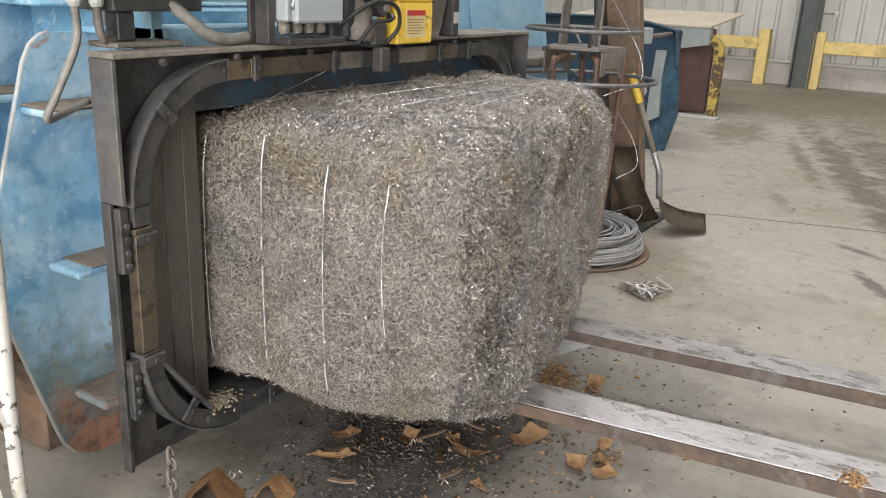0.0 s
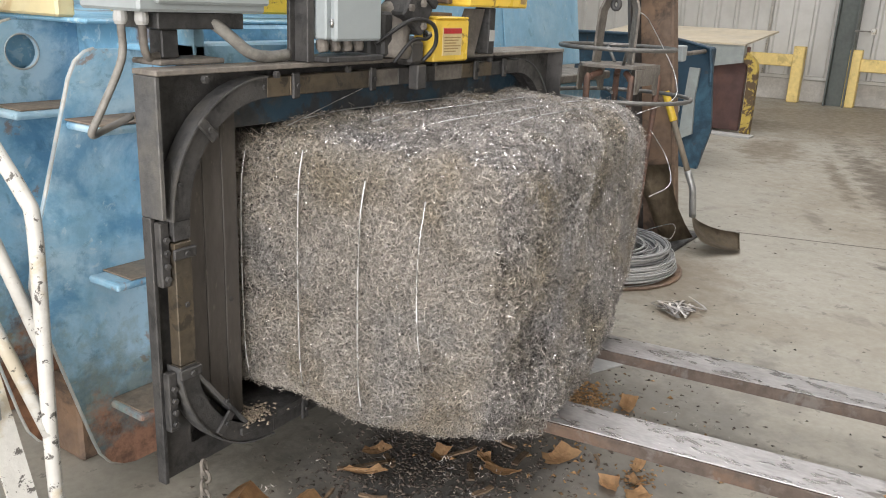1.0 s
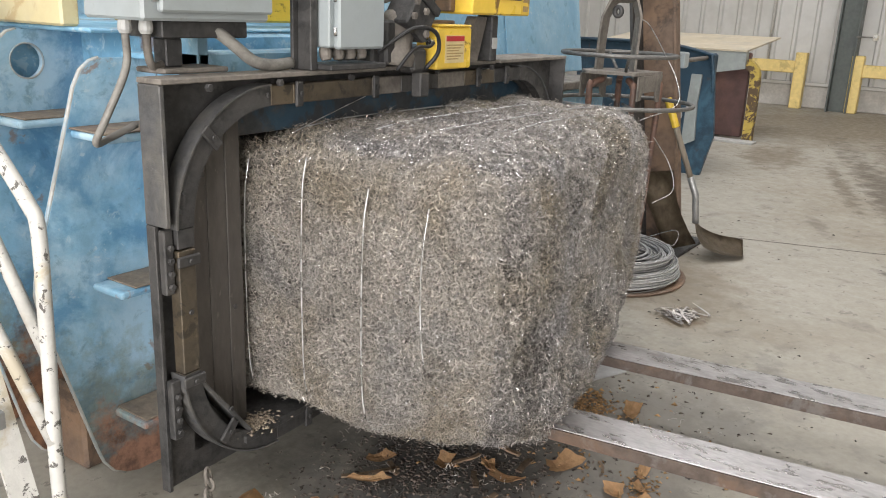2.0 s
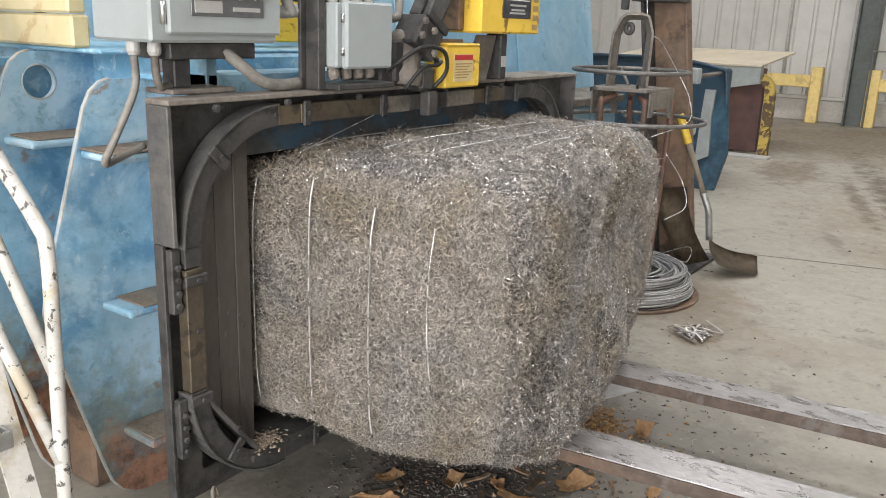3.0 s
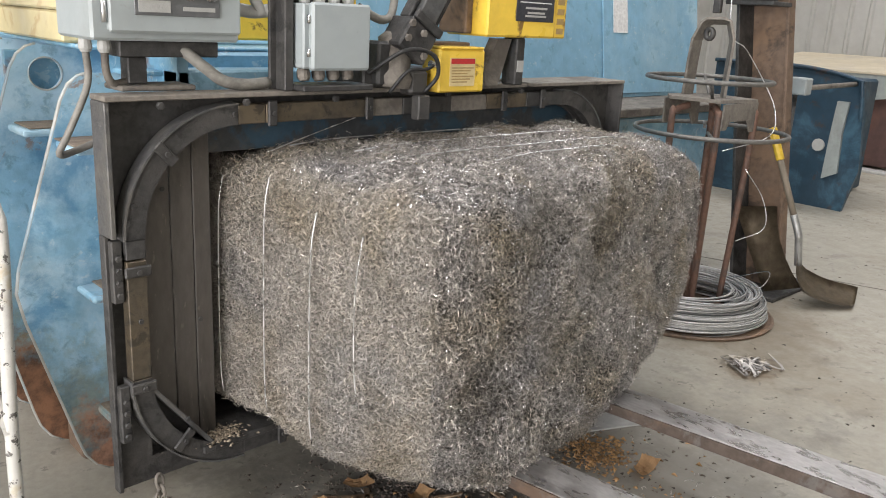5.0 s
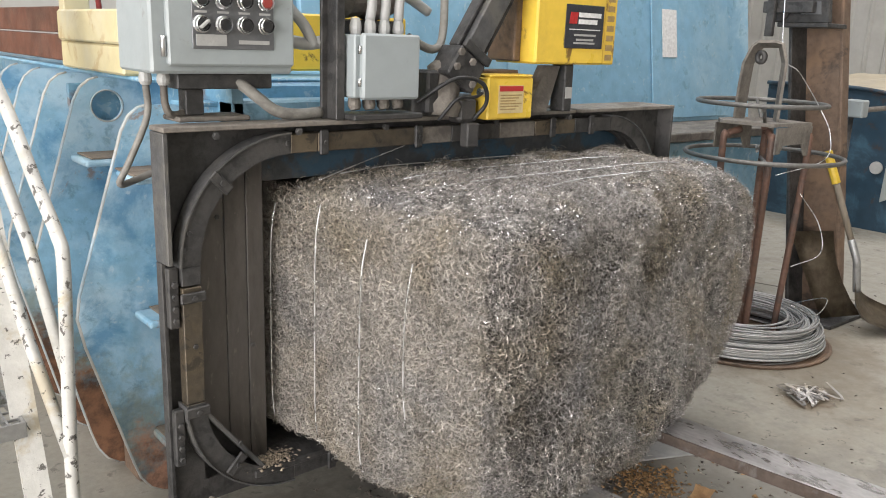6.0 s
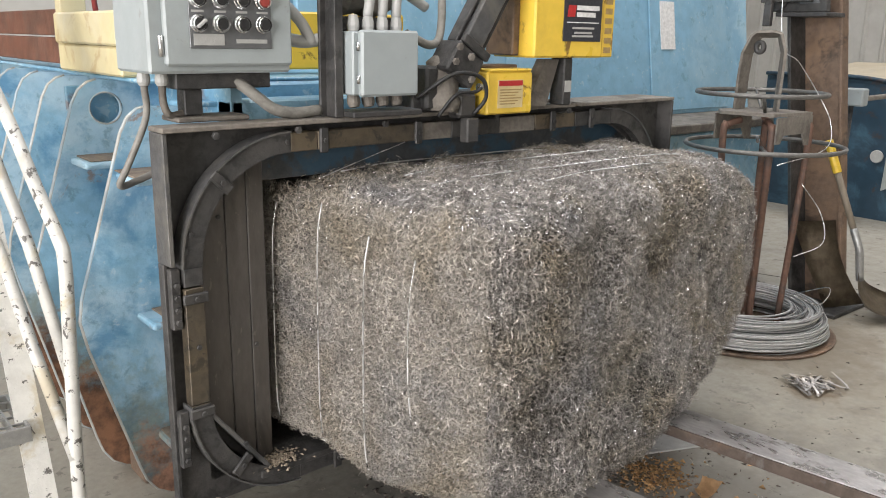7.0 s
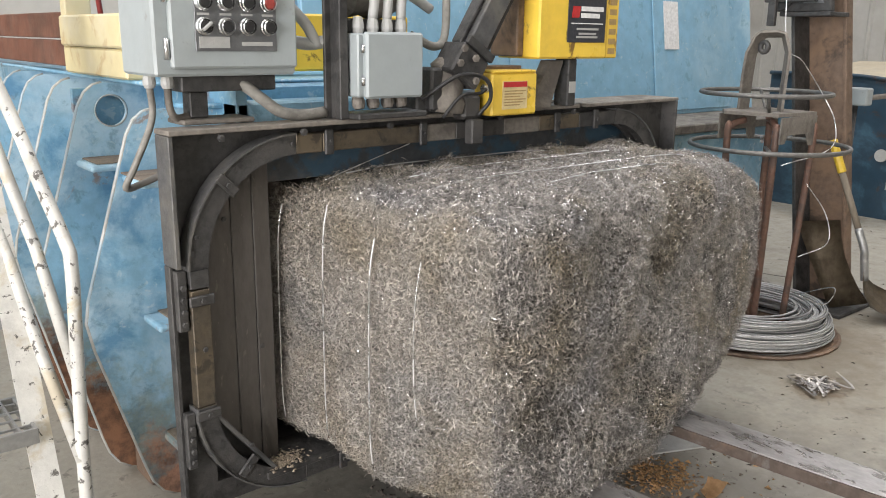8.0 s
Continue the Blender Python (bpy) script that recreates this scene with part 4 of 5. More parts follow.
def mesh_from(name, verts, faces, material, parent, smooth=False):
    me = bpy.data.meshes.new(name)
    me.vertices.add(len(verts))
    me.vertices.foreach_set("co", np.ascontiguousarray(verts, dtype=np.float32).ravel())
    k = faces.shape[1]
    me.loops.add(faces.size)
    me.loops.foreach_set("vertex_index", faces.astype(np.int32).ravel())
    me.polygons.add(len(faces))
    me.polygons.foreach_set("loop_start", np.arange(0, faces.size, k, dtype=np.int32))
    me.polygons.foreach_set("loop_total", np.full(len(faces), k, dtype=np.int32))
    if smooth:
        me.polygons.foreach_set("use_smooth", np.ones(len(faces), dtype=bool))
    me.update(calc_edges=True)
    me.validate()
    me.materials.append(material)
    ob = new(name, me)
    if parent is not None:
        ob.parent = parent
        ob.matrix_parent_inverse = Matrix.Translation(-BASE.get(parent.name, Vector()))
    return ob


def curls(p, n, count_steps=6, size=(0.012, 0.038), wide=(0.0010, 0.0022), lift=0.006):
    """Curled metal ribbons at the points p, lying about across the normals n."""
    k = len(p)
    r = rng.normal(size=(k, 3))
    a = r - (r * n).sum(1, keepdims=True) * n * 0.75
    a /= np.linalg.norm(a, axis=1, keepdims=True)
    b = np.cross(a, n + 0.6 * rng.normal(size=(k, 3)))
    b /= np.linalg.norm(b, axis=1, keepdims=True)
    c = np.cross(a, b)
    length = rng.uniform(*size, k)[:, None]
    rad = rng.uniform(0.10, 0.32, k)[:, None] * length
    turns = rng.uniform(0.3, 1.7, k)[:, None] * math.tau * rng.choice([-1, 1], k)[:, None]
    ph = rng.uniform(0, math.tau, k)[:, None]
    half = rng.uniform(*wide, k)[:, None] / 2
    base = p + n * rng.uniform(-0.009, lift, k)[:, None]
    v = np.empty((k, count_steps, 2, 3), dtype=np.float32)
    for i in range(count_steps):
        s = i / (count_steps - 1)
        ang = ph + turns * s
        ctr = base + a * length * (s - 0.5) + rad * (np.cos(ang) * b + np.sin(ang) * c)
        side = a * 0.75 + 0.66 * (np.cos(ang + 0.9) * b + np.sin(ang + 0.9) * c)
        v[:, i, 0] = ctr - side * half
        v[:, i, 1] = ctr + side * half
    idx = np.arange(k)[:, None] * (count_steps * 2)
    f = []
    for i in range(count_steps - 1):
        f.append(np.concatenate([idx + 2 * i, idx + 2 * i + 1, idx + 2 * i + 3, idx + 2 * i + 2], 1))
    return v.reshape(-1, 3), np.stack(f, 1).reshape(-1, 4)


def on_faces(count, keys="lftrb"):
    """Random places on the faces that stand free: left, front, top, right, and a little of the underside."""
    area = {k: a for k, a in (("l", 0.9), ("f", 1.3), ("t", 1.05), ("r", 0.25), ("b", 0.35)) if k in keys}
    tot = sum(area.values())
    out = []
    for key, ar in area.items():
        k = int(count * ar / tot)
        s, t = rng.uniform(-1, 1, k), rng.uniform(-1, 1, k)
        near = rng.uniform(-1, 0.55 if key == "l" else 0.2, k)
        one = np.ones(k)
        u, v, w = {"l": (-one, near, t), "f": (s, -one, t), "t": (s, near, one), "r": (one, near, t), "b": (s, near, -one)}[key]
        out.append(bale_point(u, v, w))
    return np.concatenate(out)


bale = thing("swarf_bale", (0.95, -0.1, Z0), "pressed bale of curly silver-grey metal shavings", "bale")
G = 46
lin = np.linspace(-1, 1, G)
verts, faces = [], []
for axis in range(3):
    for sgn in (-1, 1):
        a, b = np.meshgrid(lin, lin, indexing="ij")
        c = np.full_like(a, sgn)
        uvw = [None] * 3
        uvw[axis], uvw[(axis + 1) % 3], uvw[(axis + 2) % 3] = c, a, b
        p = bale_point(*uvw).reshape(-1, 3)
        p = p + outward(p) * (lump(p)[:, None] - 0.008)
        o = sum(len(q) for q in verts)
        verts.append(p)
        i = np.arange(G * G).reshape(G, G) + o
        q = np.stack([i[:-1, :-1], i[1:, :-1], i[1:, 1:], i[:-1, 1:]], -1).reshape(-1, 4)
        faces.append(q if sgn > 0 else q[:, ::-1])
# Lumpy core under the curls, coloured dark as the shade in the gaps.
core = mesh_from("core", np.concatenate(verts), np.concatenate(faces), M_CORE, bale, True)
bm = bmesh.new()
bm.from_mesh(core.data)
bmesh.ops.remove_doubles(bm, verts=bm.verts[:], dist=0.002)
bm.to_mesh(core.data)
bm.free()
for keys, count, material, label in (("ftrb", 118000, M_SWARF, "curled bright metal shavings"), ("l", 56000, M_DUSTYLITSWARF, "dusty pressed shavings, coloured paler for the lit side")):
    p = on_faces(count, keys)
    n = outward(p)
    v, f = curls(p + n * lump(p)[:, None], n, 6, lift=0.013 if "f" in keys else 0.009)
    tagged(mesh_from("swarf", v, f, material, bale), label, "", "", "stuff")
# Glint flecks, sown thicker towards the right and on top.
p = on_faces(34000)
p = p[rng.uniform(0, 1, len(p)) < np.clip(0.12 + (p[:, 0] - 0.40) * 1.1 + np.where(p[:, 2] > 0.93, 0.5, 0.0), 0.12, 1.0)]
n = outward(p)
v, f = curls(p + n * (lump(p)[:, None] + 0.004), n, 4, (0.005, 0.014), (0.0014, 0.0028), 0.012)
tagged(mesh_from("glint_swarf", v, f, M_FLECK, bale), "short shiny metal flecks added as glints", "", "", "stuff")
p = on_faces(6500)
n = outward(p)
v, f = curls(p + n * (lump(p)[:, None] + 0.006), n, 10, (0.025, 0.06), (0.0006, 0.0011), 0.012)
tagged(mesh_from("loose_swarf_fringe", v, f, M_SWARF, bale), "longer loose curls standing out", "", "", "stuff")


def strand(name, pts, r, parent, material=M_WIRE):
    return part(name, T(bend(pts, 5), r, 6), material, parent)


for k, (y, top, low, r) in enumerate(((0.11, 0.93, 0.34, 0.0016), (0.035, 0.93, 0.34, 0.0018), (-0.127, 0.95, 0.33, 0.0020), (-0.315, 0.90, 0.32, 0.0023), (-0.488, 0.88, 0.50, 0.0019))):
    x = X0 - 0.026 - 0.020 * min(1, max(0, (y + 0.35) / 0.35)) - 0.045 * min(1, max(0, (y + 0.06) / 0.14))
    strand("tie_wire", [(x + 0.012, y - 0.004, top), (x, y, top - 0.09), (x - 0.003, y + 0.002, (top + low) / 2), (x - 0.008, y - 0.008, low + 0.08), (x - 0.008, y - 0.02, low)], r, bale)
for y, xa, xb in ((0.0, 0.50, 1.3), (-0.15, 0.60, 1.55), (-0.31, 0.56, 1.60), (-0.42, 0.85, 1.45)):
    z = Z1 + 0.022
    strand("tie_wire", [(xa, y, z - 0.008), (xa + 0.15, y, z + 0.002), ((xa + xb) / 2, y - 0.004, z + 0.003), (xb - 0.15, y, z + 0.001), (xb, y + 0.006, z - 0.009)], 0.0019, bale)
fw = thing("feed_wire", (0.6, -0.03, 1.0), "thin loose strapping wire leading from bale to track", "wire")
part("strand", T(bend([(0.42, -0.02, 0.99), (0.55, -0.03, 1.03), (0.68, -0.045, 1.07)]), 0.0012, 6), M_WIRE, fw)

# ---- forks ----
FT = 0.243


def fork(x_at, width):
    """A fork of a lift truck: long bar with a bevelled tip; x_at gives its middle at y = -0.6."""
    g = thing("lift_fork", (x_at - 0.15 * -1.0, -1.6, FT - 0.045), "long flat steel lift fork, polished on top", "lift fork", "lift forks")
    lean = math.atan(0.147)
    m = Matrix.Translation((x_at, -0.6, 0)) @ Matrix.Rotation(lean, 4, "Z")
    h = width / 2
    bm = bmesh.new()
    pts = [(-2.2, FT - 0.055), (0.55, FT - 0.028), (0.60, FT - 0.012), (0.60, FT - 0.004), (0.58, FT - 0.002), (-2.2, FT - 0.002)]
    slab(bm, pts, "x", -h, h)
    bmesh.ops.transform(bm, matrix=m, verts=bm.verts[:])
    part("blade", bm, M_FORKSIDE, g, "rusty brown flank")
    part("wear_face", B(-h + 0.004, -2.2, FT - 0.0018, h - 0.004, 0.56, FT + 0.0015, bev=0.0012, m=m), M_FORK, g, "polished steel top")
    part("shank", B(-h, -2.26, 0.0, h, -2.201, 1.0, bev=0.006, m=m), M_FORKSIDE, g)
    return g


fork(0.795, 0.145)
fork(1.35, 0.14)

# ---- wire stand, coil, rings ----
SX, SY = 2.87, 0.13
st = thing("wire_stand", (SX, SY, 0), "steel wire dispenser stand with four rust-red legs", "wire stand")
bm = S([(SX - 0.18, SY + 0.11), (SX - 0.14, SY - 0.13), (SX + 0.14, SY - 0.16), (SX + 0.18, SY + 0.09), (SX + 0.05, SY + 0.17), (SX - 0.10, SY + 0.17)], "z", 1.035, 1.05)
part("top_plate", bm, M_DUST, st, "dusty grey top plate")
for dx, dy in ((-0.17, 0.08), (-0.13, -0.12), (0.15, -0.14), (0.17, 0.08)):
    part("leg", T(bend([(SX + dx * 0.6, SY + dy * 0.6, 1.01), (SX + dx * 0.95, SY + dy * 0.95, 0.985), (SX + dx * 1.05, SY + dy * 1.05, 0.9), (SX + dx * 0.85, SY + dy * 0.85, 0.05), (SX + dx * 0.85, SY + dy * 0.85, 0.0)]), 0.016, 8), M_REDLEG, st)
for a in (0, 1):
    y = SY - 0.155 + a * 0.30
    part("apron", S([(SX - 0.15, 1.034), (SX - 0.15, 0.92), (SX - 0.11, 0.92), (SX - 0.09, 0.955), (SX + 0.08, 0.955), (SX + 0.11, 0.90), (SX + 0.16, 0.90), (SX + 0.16, 1.034)], "y", y, y + 0.008), M_DUST, st)
turn = Matrix.Translation((SX, SY + 0.03, 0)) @ Matrix.Rotation(radians(9), 4, "Z")
part("arch", T([turn @ Vector(p) for p in ((0, 0.09, 1.05), (0, 0.085, 1.2), (0, 0.078, 1.30), (0, 0.045, 1.375), (0, 0.025, 1.388), (0, -0.05, 1.39), (0, -0.065, 1.382), (0, -0.088, 1.31), (0, -0.085, 1.2), (0, -0.082, 1.05))], 0.02, 8, flat=(0.042, 0.006)), M_DUST, st, "bent steel arch")
part("eye", T([(SX - 0.03, SY + 0.035 + 0.018 * math.cos(a), 1.33 + 0.022 * math.sin(a)) for a in np.linspace(0, math.tau, 14)[:-1]], 0.012, 6, True), M_STEEL, st)
for z, r in ((1.13, 0.28), (0.895, 0.345)):
    ox, oy = (-0.02, 0.01) if z > 1 else (-0.005, -0.02)
    part("guide_ring", T([(SX + ox + r * math.cos(a), SY + oy + r * math.sin(a), z) for a in np.linspace(0, math.tau, 41)[:-1]], 0.0105, 8, True), M_RINGS, st, "round grey guide ring")
    for q in (0.6, 3.7):
        part("ring_arm", C((SX + ox + r * math.cos(q), SY + oy + r * math.sin(q), z), (SX + 0.12 * math.cos(q), SY + 0.12 * math.sin(q), min(z, 1.05)), 0.008, 8), M_RINGS, st)
coil = thing("wire_coil", (SX, SY, 0), "heavy coil of bright galvanised wire on the floor", "wire coil")
bm = bmesh.new()
for i in range(105):
    r, z = 0.25 + 0.16 * rng.uniform() ** 0.8, 0.012 + 0.125 * rng.uniform()
    r -= z * 0.35
    ox, oy = rng.normal(0, 0.006, 2)
    tx, ty = rng.normal(0, 0.012, 2)
    tube(bm, [(SX + ox + r * math.cos(a), SY + oy + r * math.sin(a), z + tx * math.cos(a) * r + ty * math.sin(a) * r + 0.006) for a in np.linspace(0, math.tau, 37)[:-1]], 0.0048, 5, True)
tagged(part("wire_winding", bm, M_COIL, coil, "stacked wire windings"), kind="stuff")
part("tray", lathe(bmesh.new(), (SX, SY, 0.001), (0, 0, 1), [(0, 0.428), (0.01, 0.432), (0.014, 0.42), (0.010, 0.405)], 32), M_BROWN, coil, "rusty floor tray")
lw = thing("loose_wire", (SX + 0.1, SY - 0.2, 0.5), "bright wire looping up through the rings", "wire")
part("strand", T(bend([(SX + 0.3, SY - 0.1, 0.14), (SX + 0.28, SY - 0.28, 0.22), (SX + 0.05, SY - 0.35, 0.20), (SX - 0.1, SY - 0.3, 0.26)]), 0.0024, 6), M_WIRE, lw)
part("strand", T(bend([(SX - 0.05, SY - 0.25, 0.42), (SX + 0.15, SY - 0.28, 0.46), (SX + 0.22, SY - 0.22, 0.58), (SX + 0.14, SY - 0.15, 0.72)]), 0.0024, 6), M_WIRE, lw)
part("strand", T(bend([(SX - 0.2, SY - 0.2, 0.84), (SX + 0.05, SY - 0.28, 0.90), (SX + 0.20, SY - 0.22, 1.0), (SX + 0.2, SY - 0.15, 1.12), (SX + 0.11, SY - 0.08, 1.27), (SX + 0.04, SY - 0.03, 1.35), (SX + 0.03, SY, 1.7)]), 0.0024, 6), M_WIRE, lw)

# ---- steel post, leaning plate, shovel ----
PY, LEAN = -0.045, 0.13
lean_y = Matrix(((1, 0, 0, 0), (0, 1, LEAN, 0), (0, 0, 1, 0), (0, 0, 0, 1)))
po = thing("steel_post", (3.62, 0.1, 0), "rust-brown leaning steel post with a dark flange", "post")
part("wide_face", B(3.565, PY + 0.019, 0.021, 3.585, PY + 0.20, 2.6, bev=0.003, m=lean_y), M_BROWN, po)
part("flange", B(3.42, PY + 0.201, 0.021, 3.70, PY + 0.22, 2.6, bev=0.003, m=lean_y), M_STEEL, po)
part("flange", B(3.55, PY, 0.021, 3.62, PY + 0.018, 2.6, bev=0.003, m=lean_y), M_BROWN, po)
head = part("head_plate", B(3.36, PY - 0.015, 1.50, 3.398, PY + 0.235, 1.80, bev=0.004, m=lean_y), M_STEEL, po)
part("head_ledge", B(3.34, PY - 0.02, 1.478, 3.54, PY + 0.24, 1.499, bev=0.003, m=lean_y), M_STEEL, head)
part("data_plate", B(3.354, PY + 0.02, 1.54, 3.3595, PY + 0.12, 1.60, bev=0, m=lean_y), M_PLATE, head)
part("pulley_boss", C((3.3405, PY + 0.44, 1.56), (3.40, PY + 0.44, 1.56), 0.06, 16, 0.006), M_STEEL, po)
part("hanger_arm", B(3.30, PY + 0.24, 1.545, 3.34, PY + 0.50, 1.60, bev=0.004), M_STEEL, po)
part("hanger_bar", B(3.27, PY + 0.42, 1.43, 3.299, PY + 0.46, 2.2, bev=0.004), M_STEEL, po, "dark bar hanging over the wire stand")
part("base_plate", B(3.36, PY - 0.06, 0, 3.86, PY + 0.30, 0.02, bev=0.004), M_STEEL, po)
lp = thing("bent_plate", (3.45, 0.05, 0), "brown bent steel plate leaning on the post", "plate")
bm = bmesh.new()
q = []
for s in (0, 0.2, 0.4, 0.6, 0.8, 1.0):
    le = Vector((3.392 + 0.05 * s, 0.19 - 0.20 * s ** 1.1, 0.43 * (1 - s) + 0.024))
    ri = Vector((3.50 + 0.14 * s * s, 0.02 - 0.05 * s - 0.09 * s * s, 0.44 * (1 - s) + 0.036))
    q.append([bm.verts.new(le.lerp(ri, w) + Vector((-0.015 * math.sin(w * 3.14), 0, 0))) for w in (0, 0.33, 0.66, 1)])
for a, b in zip(q, q[1:]):
    for k in range(3):
        bm.faces.new((a[k], a[k + 1], b[k + 1], b[k])).smooth = True
bmesh.ops.solidify(bm, geom=bm.faces[:], thickness=0.008)
part("sheet", bm, M_SHOVEL, lp)

sv = thing("shovel", (3.6, -0.3, 0), "scoop shovel with yellow grip leaning on the post", "shovel")
top, neck = Vector((3.42, 0.074, 0.885)), Vector((3.44, -0.116, 0.425))
d = (neck - top).normalized()
part("shaft", C(top + d * 0.15, neck, 0.016, 10), M_WOOD, sv, "grey worn shaft")
part("grip", C(top, top + d * 0.17, 0.021, 10, 0.004), M_HANDLE, sv, "yellow grip")
part("socket", T(bend([neck - d * 0.04, neck + d * 0.06, (3.455, -0.143, 0.32), (3.475, -0.152, 0.20)], 4), 0.019, 10), M_SOCKET, sv, "bright metal socket")
bm = bmesh.new()
rows = []
PATHLINE = bend([(3.468, -0.146, 0.29), (3.49, -0.155, 0.19), (3.54, -0.19, 0.115), (3.62, -0.26, 0.065), (3.70, -0.325, 0.04), (3.76, -0.365, 0.03)], 3)
for i, ctr in enumerate(PATHLINE):
    s = i / (len(PATHLINE) - 1)
    wdt = 0.025 + 0.135 * min(1, s * 2.4) - 0.02 * max(0, s - 0.85) / 0.15
    rows.append([ctr + Vector((0.95, 0.30, 0.10)) * (wdt * q) + Vector((-0.01, 0, 0.035)) * q * q * min(1, 0.3 + s) for q in (-1, -0.6, 0, 0.6, 1)])
vs = [[bm.verts.new(p) for p in r] for r in rows]
for a, b in zip(vs, vs[1:]):
    for k in range(4):
        bm.faces.new((a[k], a[k + 1], b[k + 1], b[k])).smooth = True
bmesh.ops.solidify(bm, geom=bm.faces[:], thickness=0.003)
low = min(v.co.z for v in bm.verts)
bmesh.ops.translate(bm, vec=(0, 0, 0.001 - low), verts=bm.verts[:])
part("scoop", bm, M_SHOVEL, sv, "dull worn steel scoop")

# ---- bins behind ----
b1 = thing("blue_bin", (6.1, 1.2, 0), "dark blue steel bin with rust marks", "bin")
part("front", S([(0.65, 0.0), (0.57, 0.34), (0.585, 0.5), (0.61, 0.72), (0.645, 0.98), (0.69, 1.035), (1.13, 1.10), (1.9, 1.10), (1.9, 0.0)], "x", 6.05, 6.09), M_DKBLUE, b1)
part("body", B(6.091, 0.95, 0.02, 7.2, 1.9, 1.0, bev=0.02), M_DKBLUE, b1)
part("rim", T(bend([(6.03, 1.9, 1.10), (6.03, 1.13, 1.10), (6.03, 0.70, 1.035), (6.03, 0.65, 0.98), (6.03, 0.615, 0.72)]), 0.016, 8), M_DKBLUE, b1)
part("pipe", C((5.0, 0.62, 1.0), (6.03, 0.70, 1.0), 0.018), M_DUST, b1)
part("stiffener", S([(0.835, 0.24), (0.72, 0.30), (0.735, 0.62), (0.72, 0.86), (0.81, 0.86), (0.825, 0.6)][::-1], "x", 6.02, 6.049), M_LIDGREY, b1, "pale rubbed stiffener")
part("cap", C((6.049, 0.907, 0.50), (6.030, 0.907, 0.50), 0.05, 18, 0.004), M_LIGHTLABEL, b1)
eb = thing("electrical_box", (4.1, 0.25, 1.05), "small grey electrical box on a conduit", "electrical box")
part("housing", B(4.08, 0.225, 1.012, 4.16, 0.335, 1.11, bev=0.008), M_GREYBOX, eb)
part("conduit", C((4.12, 0.30, 0.0), (4.12, 0.30, 1.012), 0.014), M_STEEL, eb)

b2 = thing("roll_off_bin", (8.9, 1.6, 0), "maroon bin with pale lid and peeling yellow edge", "bin")
part("side", B(8.62, 1.02, 0.03, 8.70, 2.8, 0.97, bev=0.01), M_MAROON, b2)
part("band", S([(1.04, 0.80), (2.9, 0.46), (2.9, 0.98), (1.04, 0.98)][::-1], "x", 8.50, 8.61), M_LIDGREY, b2, "grey upper band")
part("lid", S([(8.48, 0.983), (9.9, 1.115), (9.9, 1.135), (8.48, 1.003)], "y", 1.03, 2.9), M_LID, b2, "tan lid")
part("body", B(8.71, 1.30, 0.03, 9.6, 2.8, 0.98, bev=0.02), M_MAROON, b2)
part("corner_post", T(bend([(8.60, 0.93, 0.0), (8.60, 0.93, 0.6), (8.60, 0.95, 0.78), (8.60, 1.05, 0.87)]), 0.05, 8, flat=(0.05, 0.05)), M_PEELY, b2, "peeling yellow corner")
part("skid", B(8.3, 0.80, 0.0, 8.5, 2.4, 0.025, bev=0.004), M_LIGHTLABEL, b2)

# ---- white stair rail ----
ra = thing("stair_rail", (-0.3, 0.15, 0), "chipped white tube handrail of a steel stair", "handrail")
part("post", T(bend([(-0.21, 0.10, 0.0), (-0.207, 0.105, 0.30), (-0.193, 0.116, 0.60), (-0.181, 0.13, 0.82), (-0.182, 0.16, 0.88), (-0.20, 0.25, 1.0), (-0.22, 0.36, 1.15), (-0.285, 0.49, 1.42), (-0.38, 0.68, 1.82)]), 0.0165, 10), M_WHITE, ra)
part("mid_rail", T([(-0.197, 0.118, 0.55), (-0.22, 0.282, 0.844), (-0.323, 0.464, 1.4), (-0.40, 0.62, 1.8)], 0.015, 10), M_WHITE, ra)
part("low_rail", T([(-0.208, 0.104, 0.34), (-0.248, 0.226, 0.6), (-0.338, 0.63, 1.4), (-0.38, 0.83, 1.8)], 0.015, 10), M_WHITE, ra)
sr = thing("steel_stair", (-0.5, 0.4, 0), "white steel stair stringer with grating treads", "stair")
part("stringer", slab(bmesh.new(), [(0.05, 0.0), (0.12, 0.0), (0.37, 0.72), (0.80, 1.8), (0.74, 1.8), (0.31, 0.74)], "x", -0.275, -0.26), M_WHITE, sr)
part("stringer_flange", T([(-0.285, 0.02, 0.0), (-0.285, 0.30, 0.74), (-0.285, 0.74, 1.8)], 0.01, 4, flat=(0.03, 0.004)), M_WHITE, sr)
for k in range(3):
    y, z = 0.14 + 0.18 * k, 0.44 + 0.24 * k
    g = part("tread", B(-0.95, y, z - 0.04, -0.29, y + 0.008, z, bev=0.001), M_GRATE, sr, "open grating tread")
    part("tread_edge", B(-0.95, y + 0.22, z - 0.04, -0.29, y + 0.228, z, bev=0.001), M_GRATE, g)
    part("tread_end", B(-0.298, y + 0.009, z - 0.04, -0.29, y + 0.219, z, bev=0.001), M_GRATE, g)
    for q in range(12):
        part("slat", B(-0.33 - 0.05 * q, y + 0.009, z - 0.03, -0.325 - 0.05 * q, y + 0.219, z - 0.001, bev=0), M_GRATE, g)
    for q in range(4):
        part("cross_bar", B(-0.94, y + 0.03 + 0.05 * q, z - 0.006, -0.30, y + 0.034 + 0.05 * q, z - 0.0005, bev=0), M_GRATE, g)

